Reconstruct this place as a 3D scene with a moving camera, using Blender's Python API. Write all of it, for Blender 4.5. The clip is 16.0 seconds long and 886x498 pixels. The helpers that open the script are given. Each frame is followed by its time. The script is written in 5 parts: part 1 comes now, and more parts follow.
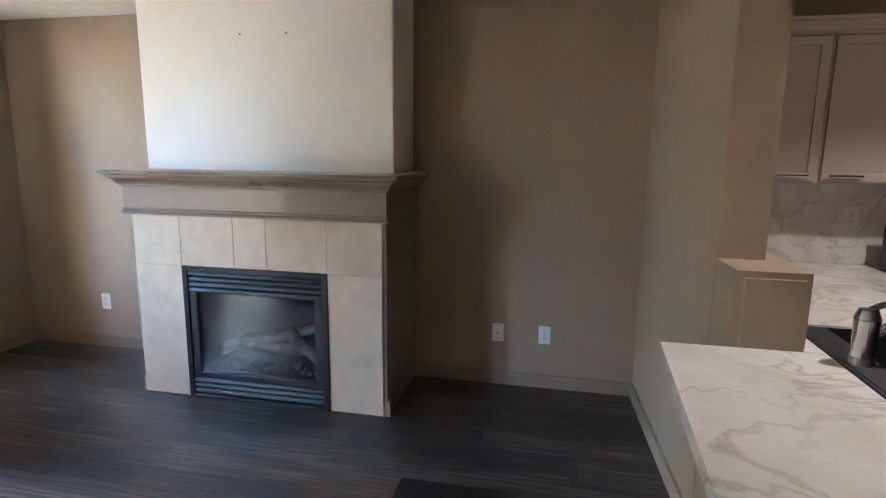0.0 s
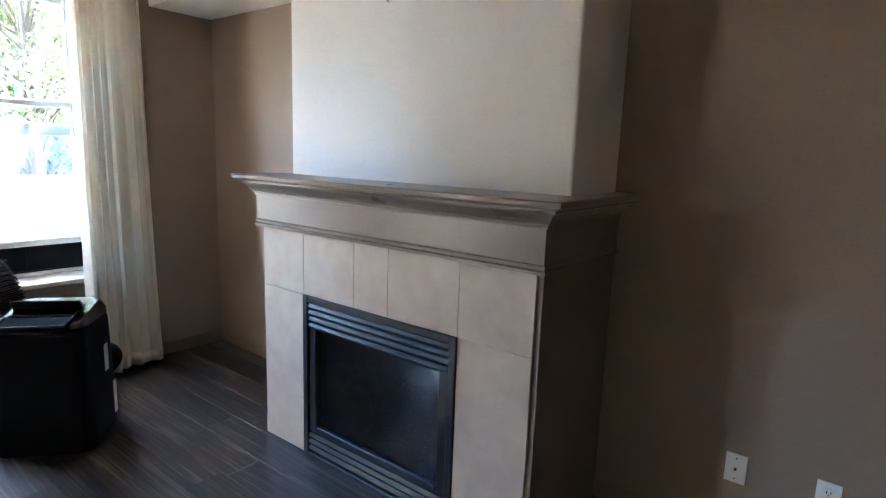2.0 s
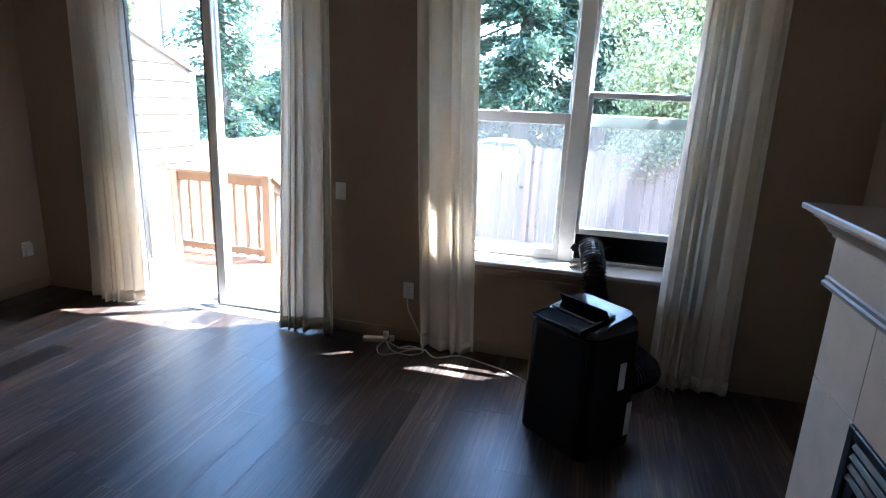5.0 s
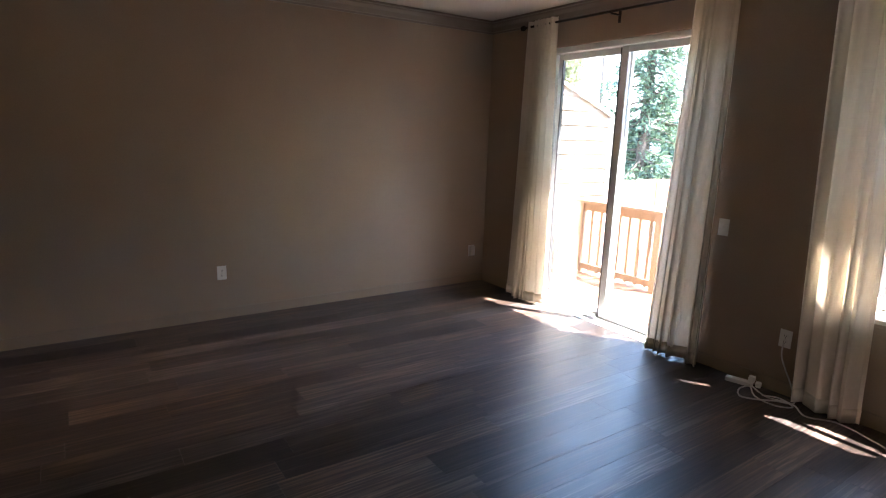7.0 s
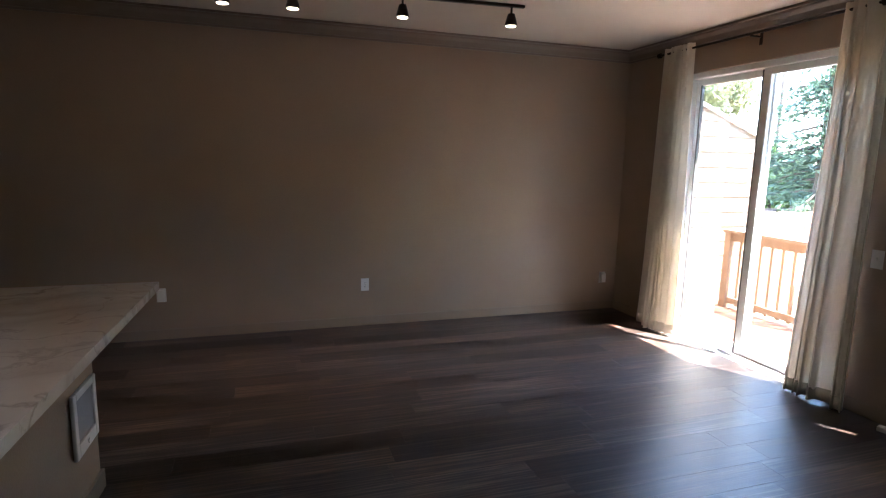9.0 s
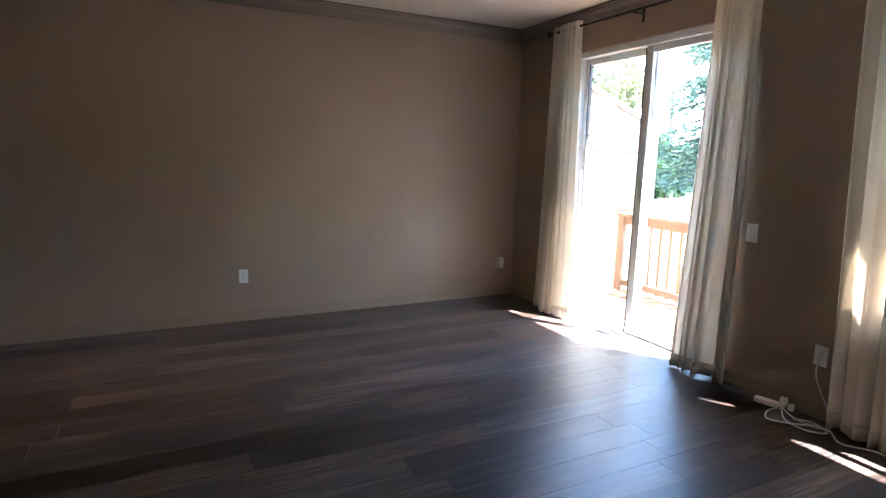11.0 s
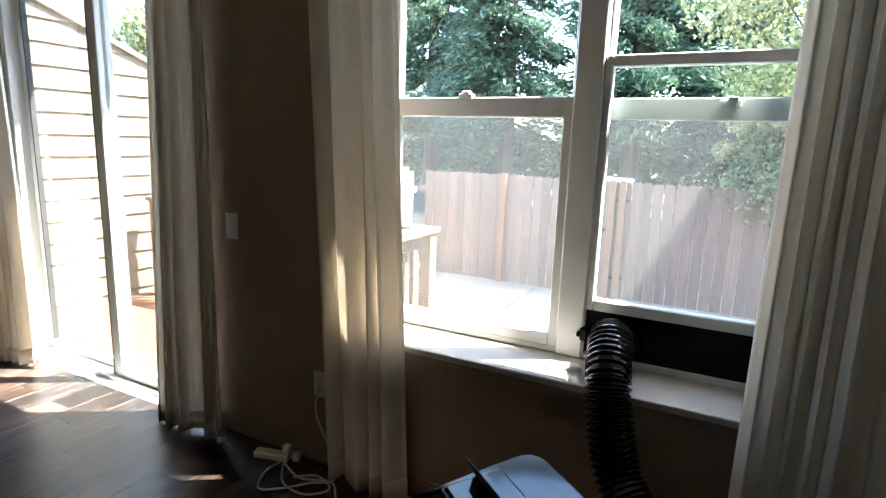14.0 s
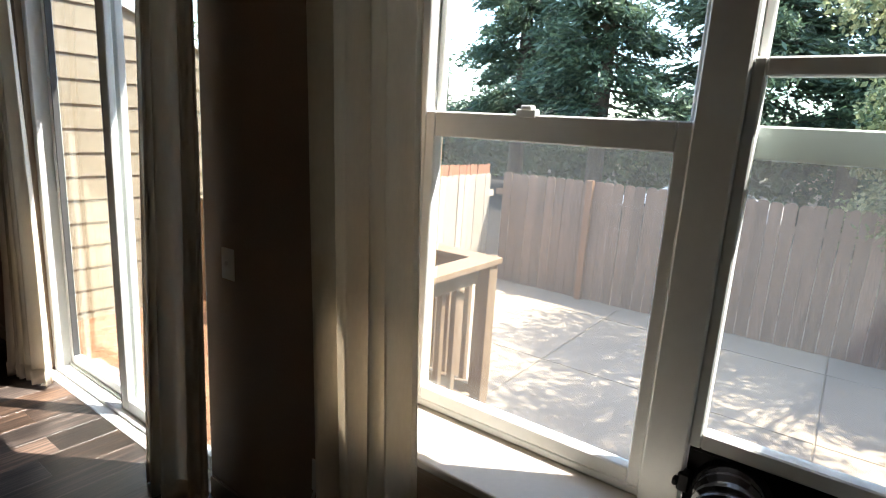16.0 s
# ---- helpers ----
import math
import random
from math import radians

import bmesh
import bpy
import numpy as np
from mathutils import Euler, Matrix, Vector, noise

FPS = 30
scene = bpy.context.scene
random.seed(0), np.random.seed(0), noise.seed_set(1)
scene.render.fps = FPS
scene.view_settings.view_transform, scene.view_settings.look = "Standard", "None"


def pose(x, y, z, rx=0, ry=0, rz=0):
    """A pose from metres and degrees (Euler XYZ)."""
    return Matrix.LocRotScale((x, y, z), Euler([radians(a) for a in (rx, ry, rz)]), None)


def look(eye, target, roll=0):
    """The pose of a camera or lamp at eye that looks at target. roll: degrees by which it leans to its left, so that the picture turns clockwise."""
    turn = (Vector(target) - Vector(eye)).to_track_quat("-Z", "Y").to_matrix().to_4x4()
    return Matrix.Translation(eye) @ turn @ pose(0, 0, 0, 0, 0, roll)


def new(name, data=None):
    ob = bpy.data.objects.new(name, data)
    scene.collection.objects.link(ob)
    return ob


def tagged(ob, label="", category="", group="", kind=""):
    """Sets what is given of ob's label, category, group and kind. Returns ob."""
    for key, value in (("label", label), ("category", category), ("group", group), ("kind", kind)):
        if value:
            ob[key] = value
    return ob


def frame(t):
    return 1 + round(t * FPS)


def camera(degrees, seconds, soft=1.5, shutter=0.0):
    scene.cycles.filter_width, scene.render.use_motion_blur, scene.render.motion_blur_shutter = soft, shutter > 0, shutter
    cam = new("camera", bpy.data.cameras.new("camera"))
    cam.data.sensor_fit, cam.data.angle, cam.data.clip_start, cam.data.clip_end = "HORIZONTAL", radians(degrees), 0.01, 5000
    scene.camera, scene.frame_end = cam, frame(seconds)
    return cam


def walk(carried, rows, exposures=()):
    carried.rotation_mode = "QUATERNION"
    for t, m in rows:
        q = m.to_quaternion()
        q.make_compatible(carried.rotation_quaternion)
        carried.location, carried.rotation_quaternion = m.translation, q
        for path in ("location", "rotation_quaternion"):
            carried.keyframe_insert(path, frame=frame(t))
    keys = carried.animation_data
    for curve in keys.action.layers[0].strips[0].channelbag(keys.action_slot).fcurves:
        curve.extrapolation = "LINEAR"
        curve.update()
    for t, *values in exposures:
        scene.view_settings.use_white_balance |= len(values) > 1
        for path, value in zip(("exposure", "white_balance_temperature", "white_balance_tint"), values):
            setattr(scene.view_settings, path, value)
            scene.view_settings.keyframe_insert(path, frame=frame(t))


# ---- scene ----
cam = camera(76.73, 16.0, soft=1.15)
PATH = [
    (0, (0.322, -0.471, 1.521), (-0.086, 1.455, 1.172), 0.62),
    (0.5, (0.343, -0.133, 1.537), (-0.220, 1.759, 1.214), 0.85),
    (1, (0.378, 0.199, 1.523), (-0.394, 2.019, 1.217), 1.22),
    (1.5, (0.333, 0.462, 1.508), (-0.647, 2.177, 1.195), 1.77),
    (2, (0.256, 0.727, 1.525), (-0.948, 2.287, 1.185), 2.00),
    (2.5, (0.239, 0.994, 1.520), (-1.207, 2.331, 1.172), 2.21),
    (3, (0.163, 1.135, 1.562), (-1.462, 2.231, 1.164), 2.31),
    (3.5, (0.040, 1.231, 1.638), (-1.727, 2.042, 1.170), 2.08),
    (4, (-0.134, 1.420, 1.601), (-2.037, 1.836, 1.147), 2.58),
    (4.5, (-0.197, 1.475, 1.623), (-2.141, 1.487, 1.155), 3.15),
    (5, (-0.196, 1.621, 1.658), (-2.065, 1.124, 1.150), 2.53),
    (5.2, (-0.190, 1.697, 1.665), (-2.000, 1.015, 1.156), 2.44),
    (7.3, (0.139, 2.173, 1.627), (-0.833, 0.468, 1.245), 1.64),
    (7.5, (0.150, 2.269, 1.631), (-0.734, 0.512, 1.269), 1.45),
    (8, (0.127, 2.404, 1.649), (-0.571, 0.559, 1.318), 1.15),
    (10.3, (-0.187, 2.396, 1.495), (-0.791, 0.516, 1.178), 1.41),
    (10.5, (-0.220, 2.337, 1.484), (-0.888, 0.479, 1.165), 1.54),
    (11, (-0.314, 2.236, 1.472), (-1.207, 0.477, 1.144), 1.49),
    (11.5, (-0.464, 1.987, 1.441), (-1.669, 0.425, 1.115), 1.84),
    (12, (-0.620, 1.946, 1.440), (-2.069, 0.608, 1.109), 1.69),
    (12.5, (-0.954, 1.903, 1.406), (-2.570, 0.774, 1.071), 1.91),
    (13, (-1.298, 1.964, 1.371), (-3.005, 0.976, 1.040), 2.04),
    (13.5, (-1.623, 2.014, 1.391), (-3.356, 1.075, 1.057), 2.25),
    (14, (-1.890, 1.972, 1.452), (-3.638, 1.076, 1.072), 1.89),
    (14.5, (-2.113, 1.947, 1.499), (-3.859, 1.053, 1.110), 2.00),
    (15, (-2.366, 1.955, 1.542), (-4.077, 1.011, 1.119), 1.75),
    (15.5, (-2.502, 1.882, 1.556), (-4.173, 0.869, 1.130), 2.43),
    (16, (-2.551, 1.747, 1.575), (-4.138, 0.607, 1.150), 3.51),
]
EXPOSURES = [(0.0, 7.0, 5650, 7), (1.25, 7.0, 5550, 8), (2.5, 6.4, 5450, 10), (4.0, 5.6, 5500, 11), (5.0, 5.1, 5250, 12), (7.5, 5.35, 6200, 18), (10.5, 5.55, 5700, 16), (11.1, 5.75, 5650, 14), (12.5, 5.15, 5450, 10), (14.0, 4.45, 6150, 8), (15.0, 3.95, 6400, 8), (16.0, 3.25, 6500, 10)]
walk(cam, [(t, look(eye, target, roll)) for t, eye, target, roll in PATH], EXPOSURES)

# ---- world and sun ----
SUN_EL, SUN_AZ = 59.2, math.atan2(0.50, -0.325)
world = bpy.data.worlds.new("world")
scene.world = world
world.use_nodes = True
wn = world.node_tree
sky = wn.nodes.new("ShaderNodeTexSky")
sky.sky_type = 'NISHITA'
sky.sun_disc = False
sky.sun_elevation = radians(SUN_EL)
sky.sun_rotation = math.pi / 2 - SUN_AZ
background = wn.nodes["Background"]
background.inputs["Strength"].default_value = 0.15
wn.links.new(sky.outputs[0], background.inputs["Color"])
sun_data = bpy.data.lights.new("sun", 'SUN')
sun_data.energy, sun_data.angle, sun_data.color = 2.3, radians(0.55), (1.0, 0.95, 0.88)
sun = new("sun", sun_data)
to_sun = Vector((math.cos(SUN_AZ) * math.cos(radians(SUN_EL)), math.sin(SUN_AZ) * math.cos(radians(SUN_EL)), math.sin(radians(SUN_EL))))
sun.matrix_world = look(to_sun * 40, (0, 0, 0))


def sky_portal(x, y0, y1, z0, z1):
    """Marks an opening in the west wall through which the sky lights the room."""
    data = bpy.data.lights.new("sky_portal", 'AREA')
    data.shape, data.size, data.size_y = 'RECTANGLE', y1 - y0, z1 - z0
    data.cycles.is_portal = True
    ob = new("sky_portal", data)
    ob.matrix_world = look((x, (y0 + y1) / 2, (z0 + z1) / 2), (x + 1, (y0 + y1) / 2, (z0 + z1) / 2))


sky_portal(-3.92, -1.95, -0.22, 0.0, 2.41)
sky_portal(-4.10, 0.62, 2.24, 0.655, 2.43)


# ---- materials ----
def surface(name, base, dark=None, rough=0.6, metal=0.0, grain=40.0, cloud=2.5, bump=0.02, rough_var=0.06, stretch=(1, 1, 1), per_object=0.0, spec=0.5, coat=0.0):
    """Principled surface with grain and cloudy variation at two scales, in metres."""
    m = bpy.data.materials.new(name)
    m.use_nodes = True
    nt = m.node_tree
    n, link = nt.nodes, nt.links.new
    p = n["Principled BSDF"]
    p.inputs["Metallic"].default_value = metal
    p.inputs["Specular IOR Level"].default_value = spec
    p.inputs["Coat Weight"].default_value = coat
    dark = dark or tuple(c * 0.82 for c in base)
    co = n.new("ShaderNodeTexCoord")
    mp = n.new("ShaderNodeMapping")
    mp.inputs["Scale"].default_value = stretch
    vec = co.outputs["Object"]
    info = n.new("ShaderNodeObjectInfo")
    if per_object:
        shift = n.new("ShaderNodeVectorMath")
        shift.operation = 'SCALE'
        shift.inputs[0].default_value = (37.0, 23.0, 11.0)
        link(info.outputs["Random"], shift.inputs["Scale"])
        add = n.new("ShaderNodeVectorMath")
        link(vec, add.inputs[0])
        link(shift.outputs[0], add.inputs[1])
        vec = add.outputs[0]
    link(vec, mp.inputs["Vector"])
    fine = n.new("ShaderNodeTexNoise")
    fine.inputs["Scale"].default_value, fine.inputs["Detail"].default_value = grain, 5
    big = n.new("ShaderNodeTexNoise")
    big.inputs["Scale"].default_value, big.inputs["Detail"].default_value = cloud, 3
    link(mp.outputs[0], fine.inputs["Vector"])
    link(mp.outputs[0], big.inputs["Vector"])
    blend = n.new("ShaderNodeMath")
    blend.operation = 'MULTIPLY_ADD'
    blend.inputs[1].default_value = 0.5
    half = n.new("ShaderNodeMath")
    half.operation = 'MULTIPLY'
    half.inputs[1].default_value = 0.5
    link(big.outputs["Fac"], half.inputs[0])
    link(fine.outputs["Fac"], blend.inputs[0])
    link(half.outputs[0], blend.inputs[2])
    ramp = n.new("ShaderNodeValToRGB")
    ramp.color_ramp.elements[0].position, ramp.color_ramp.elements[1].position = 0.3, 0.7
    ramp.color_ramp.elements[0].color, ramp.color_ramp.elements[1].color = (*dark, 1), (*base, 1)
    link(blend.outputs[0], ramp.inputs["Fac"])
    out = ramp.outputs["Color"]
    if per_object:
        hsv = n.new("ShaderNodeHueSaturation")
        rng = n.new("ShaderNodeMapRange")
        rng.inputs["To Min"].default_value, rng.inputs["To Max"].default_value = 1 - per_object, 1 + per_object
        link(info.outputs["Random"], rng.inputs["Value"])
        link(rng.outputs[0], hsv.inputs["Value"])
        link(out, hsv.inputs["Color"])
        out = hsv.outputs["Color"]
    link(out, p.inputs["Base Color"])
    rr = n.new("ShaderNodeMapRange")
    rr.inputs["To Min"].default_value, rr.inputs["To Max"].default_value = max(0.02, rough - rough_var), min(1, rough + rough_var)
    link(big.outputs["Fac"], rr.inputs["Value"])
    link(rr.outputs[0], p.inputs["Roughness"])
    if bump:
        bp = n.new("ShaderNodeBump")
        bp.inputs["Strength"].default_value, bp.inputs["Distance"].default_value = 0.4, bump
        link(fine.outputs["Fac"], bp.inputs["Height"])
        link(bp.outputs[0], p.inputs["Normal"])
    return m


wall_paint = surface("wall_paint", (0.335, 0.245, 0.170), (0.295, 0.213, 0.146), 0.5, grain=110, bump=0.004)
breast_paint = surface("breast_paint", (0.76, 0.72, 0.665), (0.71, 0.67, 0.615), 0.6, grain=110, bump=0.004)
ceiling_paint = surface("ceiling_paint", (0.62, 0.56, 0.48), (0.58, 0.52, 0.44), 0.8, grain=120, bump=0.002)
trim_paint = surface("trim_paint", (0.30, 0.225, 0.158), (0.275, 0.205, 0.143), 0.38, grain=90, bump=0.0006)
crown_paint = surface("crown_paint", (0.20, 0.155, 0.12), (0.18, 0.14, 0.105), 0.42, grain=90, bump=0.0006)
mantel_paint = surface("mantel_paint", (0.22, 0.163, 0.118), (0.195, 0.143, 0.102), 0.30, grain=60, bump=0.0001)
subfloor_mat = surface("subfloor_mat", (0.015, 0.011, 0.009), rough=0.8)
tile_mat = surface("tile_mat", (0.56, 0.445, 0.32), (0.41, 0.315, 0.22), 0.40, grain=11, cloud=3.0, bump=0.0008, per_object=0.05)
grout_mat = surface("grout_mat", (0.40, 0.33, 0.26), rough=0.9)
black_metal = surface("black_metal", (0.006, 0.0065, 0.0075), (0.004, 0.004, 0.005), 0.42, 0.0, grain=120, bump=0.0004)
firebox_mat = surface("firebox_mat", (0.05, 0.05, 0.05), (0.03, 0.03, 0.03), 0.85, grain=18, bump=0.01)
log_mat = surface("log_mat", (0.36, 0.33, 0.29), (0.05, 0.04, 0.034), 0.9, grain=14, cloud=6, bump=0.02)
ember_mat = surface("ember_mat", (0.20, 0.19, 0.18), (0.04, 0.04, 0.04), 0.9, grain=60, bump=0.01)
white_plastic = surface("white_plastic", (0.78, 0.76, 0.72), (0.74, 0.72, 0.68), 0.42, grain=60, bump=0)
grey_plastic = surface("grey_plastic", (0.36, 0.36, 0.36), rough=0.5, grain=80, bump=0.0005)
dark_slot = surface("dark_slot", (0.006, 0.006, 0.007), rough=0.8, bump=0, spec=0.04)
vinyl_white = surface("vinyl_white", (0.74, 0.75, 0.73), (0.68, 0.69, 0.67), 0.42, grain=30, bump=0.0004)
door_dark = surface("door_dark", (0.06, 0.06, 0.06), rough=0.5, grain=60, bump=0.0004)
sill_paint = surface("sill_paint", (0.52, 0.48, 0.42), (0.47, 0.435, 0.38), 0.42, grain=60, bump=0.0006)
black_gloss = surface("black_gloss", (0.003, 0.003, 0.004), (0.002, 0.002, 0.0025), 0.12, grain=60, bump=0, rough_var=0.05)
black_matte = surface("black_matte", (0.005, 0.005, 0.006), (0.0035, 0.0035, 0.004), 0.42, grain=200, bump=0.0003, spec=0.14)
hose_mat = surface("hose_mat", (0.006, 0.006, 0.007), (0.004, 0.004, 0.0045), 0.19, grain=80, bump=0)
label_mat = surface("label_mat", (0.62, 0.63, 0.65), (0.5, 0.51, 0.52), 0.5, grain=60, bump=0)
steel = surface("steel", (0.55, 0.55, 0.56), (0.48, 0.48, 0.49), 0.20, 1.0, grain=150, bump=0.0002)
rod_metal = surface("rod_metal", (0.03, 0.022, 0.018), rough=0.4, metal=0.6, grain=60, bump=0)
cabinet_paint = surface("cabinet_paint", (0.50, 0.40, 0.36), (0.47, 0.375, 0.335), 0.42, grain=70, bump=0.0006)
stone_sink = surface("stone_sink", (0.02, 0.02, 0.022), rough=0.45, grain=220, bump=0.0005)
concrete = surface("concrete", (0.41, 0.33, 0.25), (0.28, 0.225, 0.17), 0.85, grain=55, cloud=0.8, bump=0.006)
asphalt = surface("asphalt", (0.042, 0.036, 0.033), (0.030, 0.026, 0.024), 0.95, grain=30, cloud=0.3, bump=0.01, spec=0.1)
earth = surface("earth", (0.13, 0.105, 0.07), (0.07, 0.075, 0.035), 0.95, grain=3, cloud=0.25, bump=0.03)
fence_wood = surface("fence_wood", (0.28, 0.19, 0.14), (0.18, 0.12, 0.09), 0.8, grain=10, cloud=2.5, bump=0.003, stretch=(6, 6, 0.6), per_object=0.16)
post_wood = surface("post_wood", (0.34, 0.19, 0.115), (0.24, 0.13, 0.075), 0.75, grain=10, cloud=2.5, bump=0.003, stretch=(6, 6, 0.6), per_object=0.1)
orange_fence = surface("orange_fence", (0.40, 0.17, 0.09), (0.28, 0.115, 0.06), 0.75, grain=10, cloud=2.5, bump=0.003, stretch=(6, 6, 0.6), per_object=0.12)
# fence boards on the sunny side: sunlight painted in as a paler colour
sunlit_fence_wood = surface("sunlit_fence_wood", (0.48, 0.42, 0.35), (0.36, 0.31, 0.25), 0.8, grain=10, cloud=2.5, bump=0.003, stretch=(6, 6, 0.6), per_object=0.14)
deck_wood = surface("deck_wood", (0.27, 0.125, 0.062), (0.18, 0.08, 0.04), 0.7, grain=8, cloud=2, bump=0.002, stretch=(1, 8, 8), per_object=0.15)
rail_wood = surface("rail_wood", (0.29, 0.20, 0.13), (0.20, 0.135, 0.085), 0.7, grain=10, cloud=2, bump=0.002, stretch=(5, 5, 1), per_object=0.12)
siding_paint = surface("siding_paint", (0.27, 0.21, 0.145), (0.235, 0.18, 0.123), 0.6, grain=30, cloud=1.5, bump=0.001, stretch=(1, 1, 4), per_object=0.04)
exterior_trim = surface("exterior_trim", (0.70, 0.67, 0.60), rough=0.55, grain=40, bump=0.0006)
bark = surface("bark", (0.13, 0.09, 0.065), (0.05, 0.037, 0.028), 0.95, grain=9, cloud=2, bump=0.04, stretch=(3, 3, 0.7))
car_paint = surface("car_paint", (0.78, 0.78, 0.78), (0.75, 0.75, 0.75), 0.2, grain=30, bump=0, coat=0.6)
tyre_rubber = surface("tyre_rubber", (0.02, 0.02, 0.02), rough=0.85, grain=60, bump=0.002)
tail_red = surface("tail_red", (0.45, 0.02, 0.02), rough=0.25, grain=40, bump=0)
roof_shingle = surface("roof_shingle", (0.16, 0.13, 0.115), (0.09, 0.075, 0.065), 0.9, grain=6, cloud=1, bump=0.02)
house_paint = surface("house_paint", (0.46, 0.38, 0.29), rough=0.7, grain=8, bump=0.004)
cord_white = surface("cord_white", (0.72, 0.70, 0.66), rough=0.45, grain=50, bump=0)


def marble(name):
    """White stone slab with warm grey veins."""
    m = surface(name, (0.74, 0.69, 0.64), (0.66, 0.61, 0.56), 0.14, grain=9, cloud=3, bump=0, rough_var=0.04)
    nt = m.node_tree
    n, link = nt.nodes, nt.links.new
    p = n["Principled BSDF"]
    ramp = [x for x in n if x.bl_idname == "ShaderNodeValToRGB"][0]
    co = n.new("ShaderNodeTexCoord")
    warp = n.new("ShaderNodeTexNoise")
    warp.inputs["Scale"].default_value, warp.inputs["Detail"].default_value = 1.7, 6
    link(co.outputs["Object"], warp.inputs["Vector"])
    mixv = n.new("ShaderNodeVectorMath")
    mixv.operation = 'MULTIPLY_ADD'
    mixv.inputs[1].default_value = (0.5, 0.5, 0.5)
    link(warp.outputs["Color"], mixv.inputs[0])
    link(co.outputs["Object"], mixv.inputs[2])
    last = ramp.outputs["Color"]
    for scale, hi, most, tone in ((0.9, 0.085, 0.75, (0.40, 0.33, 0.27)), (2.1, 0.022, 0.9, (0.26, 0.21, 0.17)), (5.0, 0.012, 0.45, (0.33, 0.28, 0.24))):
        vein = n.new("ShaderNodeTexNoise")
        vein.inputs["Scale"].default_value, vein.inputs["Detail"].default_value, vein.inputs["Distortion"].default_value = scale, 7, 0.9
        link(mixv.outputs[0], vein.inputs["Vector"])
        away = n.new("ShaderNodeMath")
        away.operation = 'SUBTRACT'
        away.inputs[1].default_value = 0.5
        link(vein.outputs["Fac"], away.inputs[0])
        size = n.new("ShaderNodeMath")
        size.operation = 'ABSOLUTE'
        link(away.outputs[0], size.inputs[0])
        rng = n.new("ShaderNodeMapRange")
        rng.inputs["From Min"].default_value, rng.inputs["From Max"].default_value = 0.0, hi
        rng.inputs["To Min"].default_value, rng.inputs["To Max"].default_value = most, 0.0
        link(size.outputs[0], rng.inputs["Value"])
        fade = n.new("ShaderNodeMath")
        fade.operation = 'MULTIPLY'
        link(rng.outputs[0], fade.inputs[0])
        link(warp.outputs["Fac"], fade.inputs[1])
        mix = n.new("ShaderNodeMixRGB")
        mix.inputs["Color2"].default_value = (*tone, 1)
        link(fade.outputs[0], mix.inputs["Fac"])
        link(last, mix.inputs["Color1"])
        last = mix.outputs[0]
    link(last, p.inputs["Base Color"])
    return m


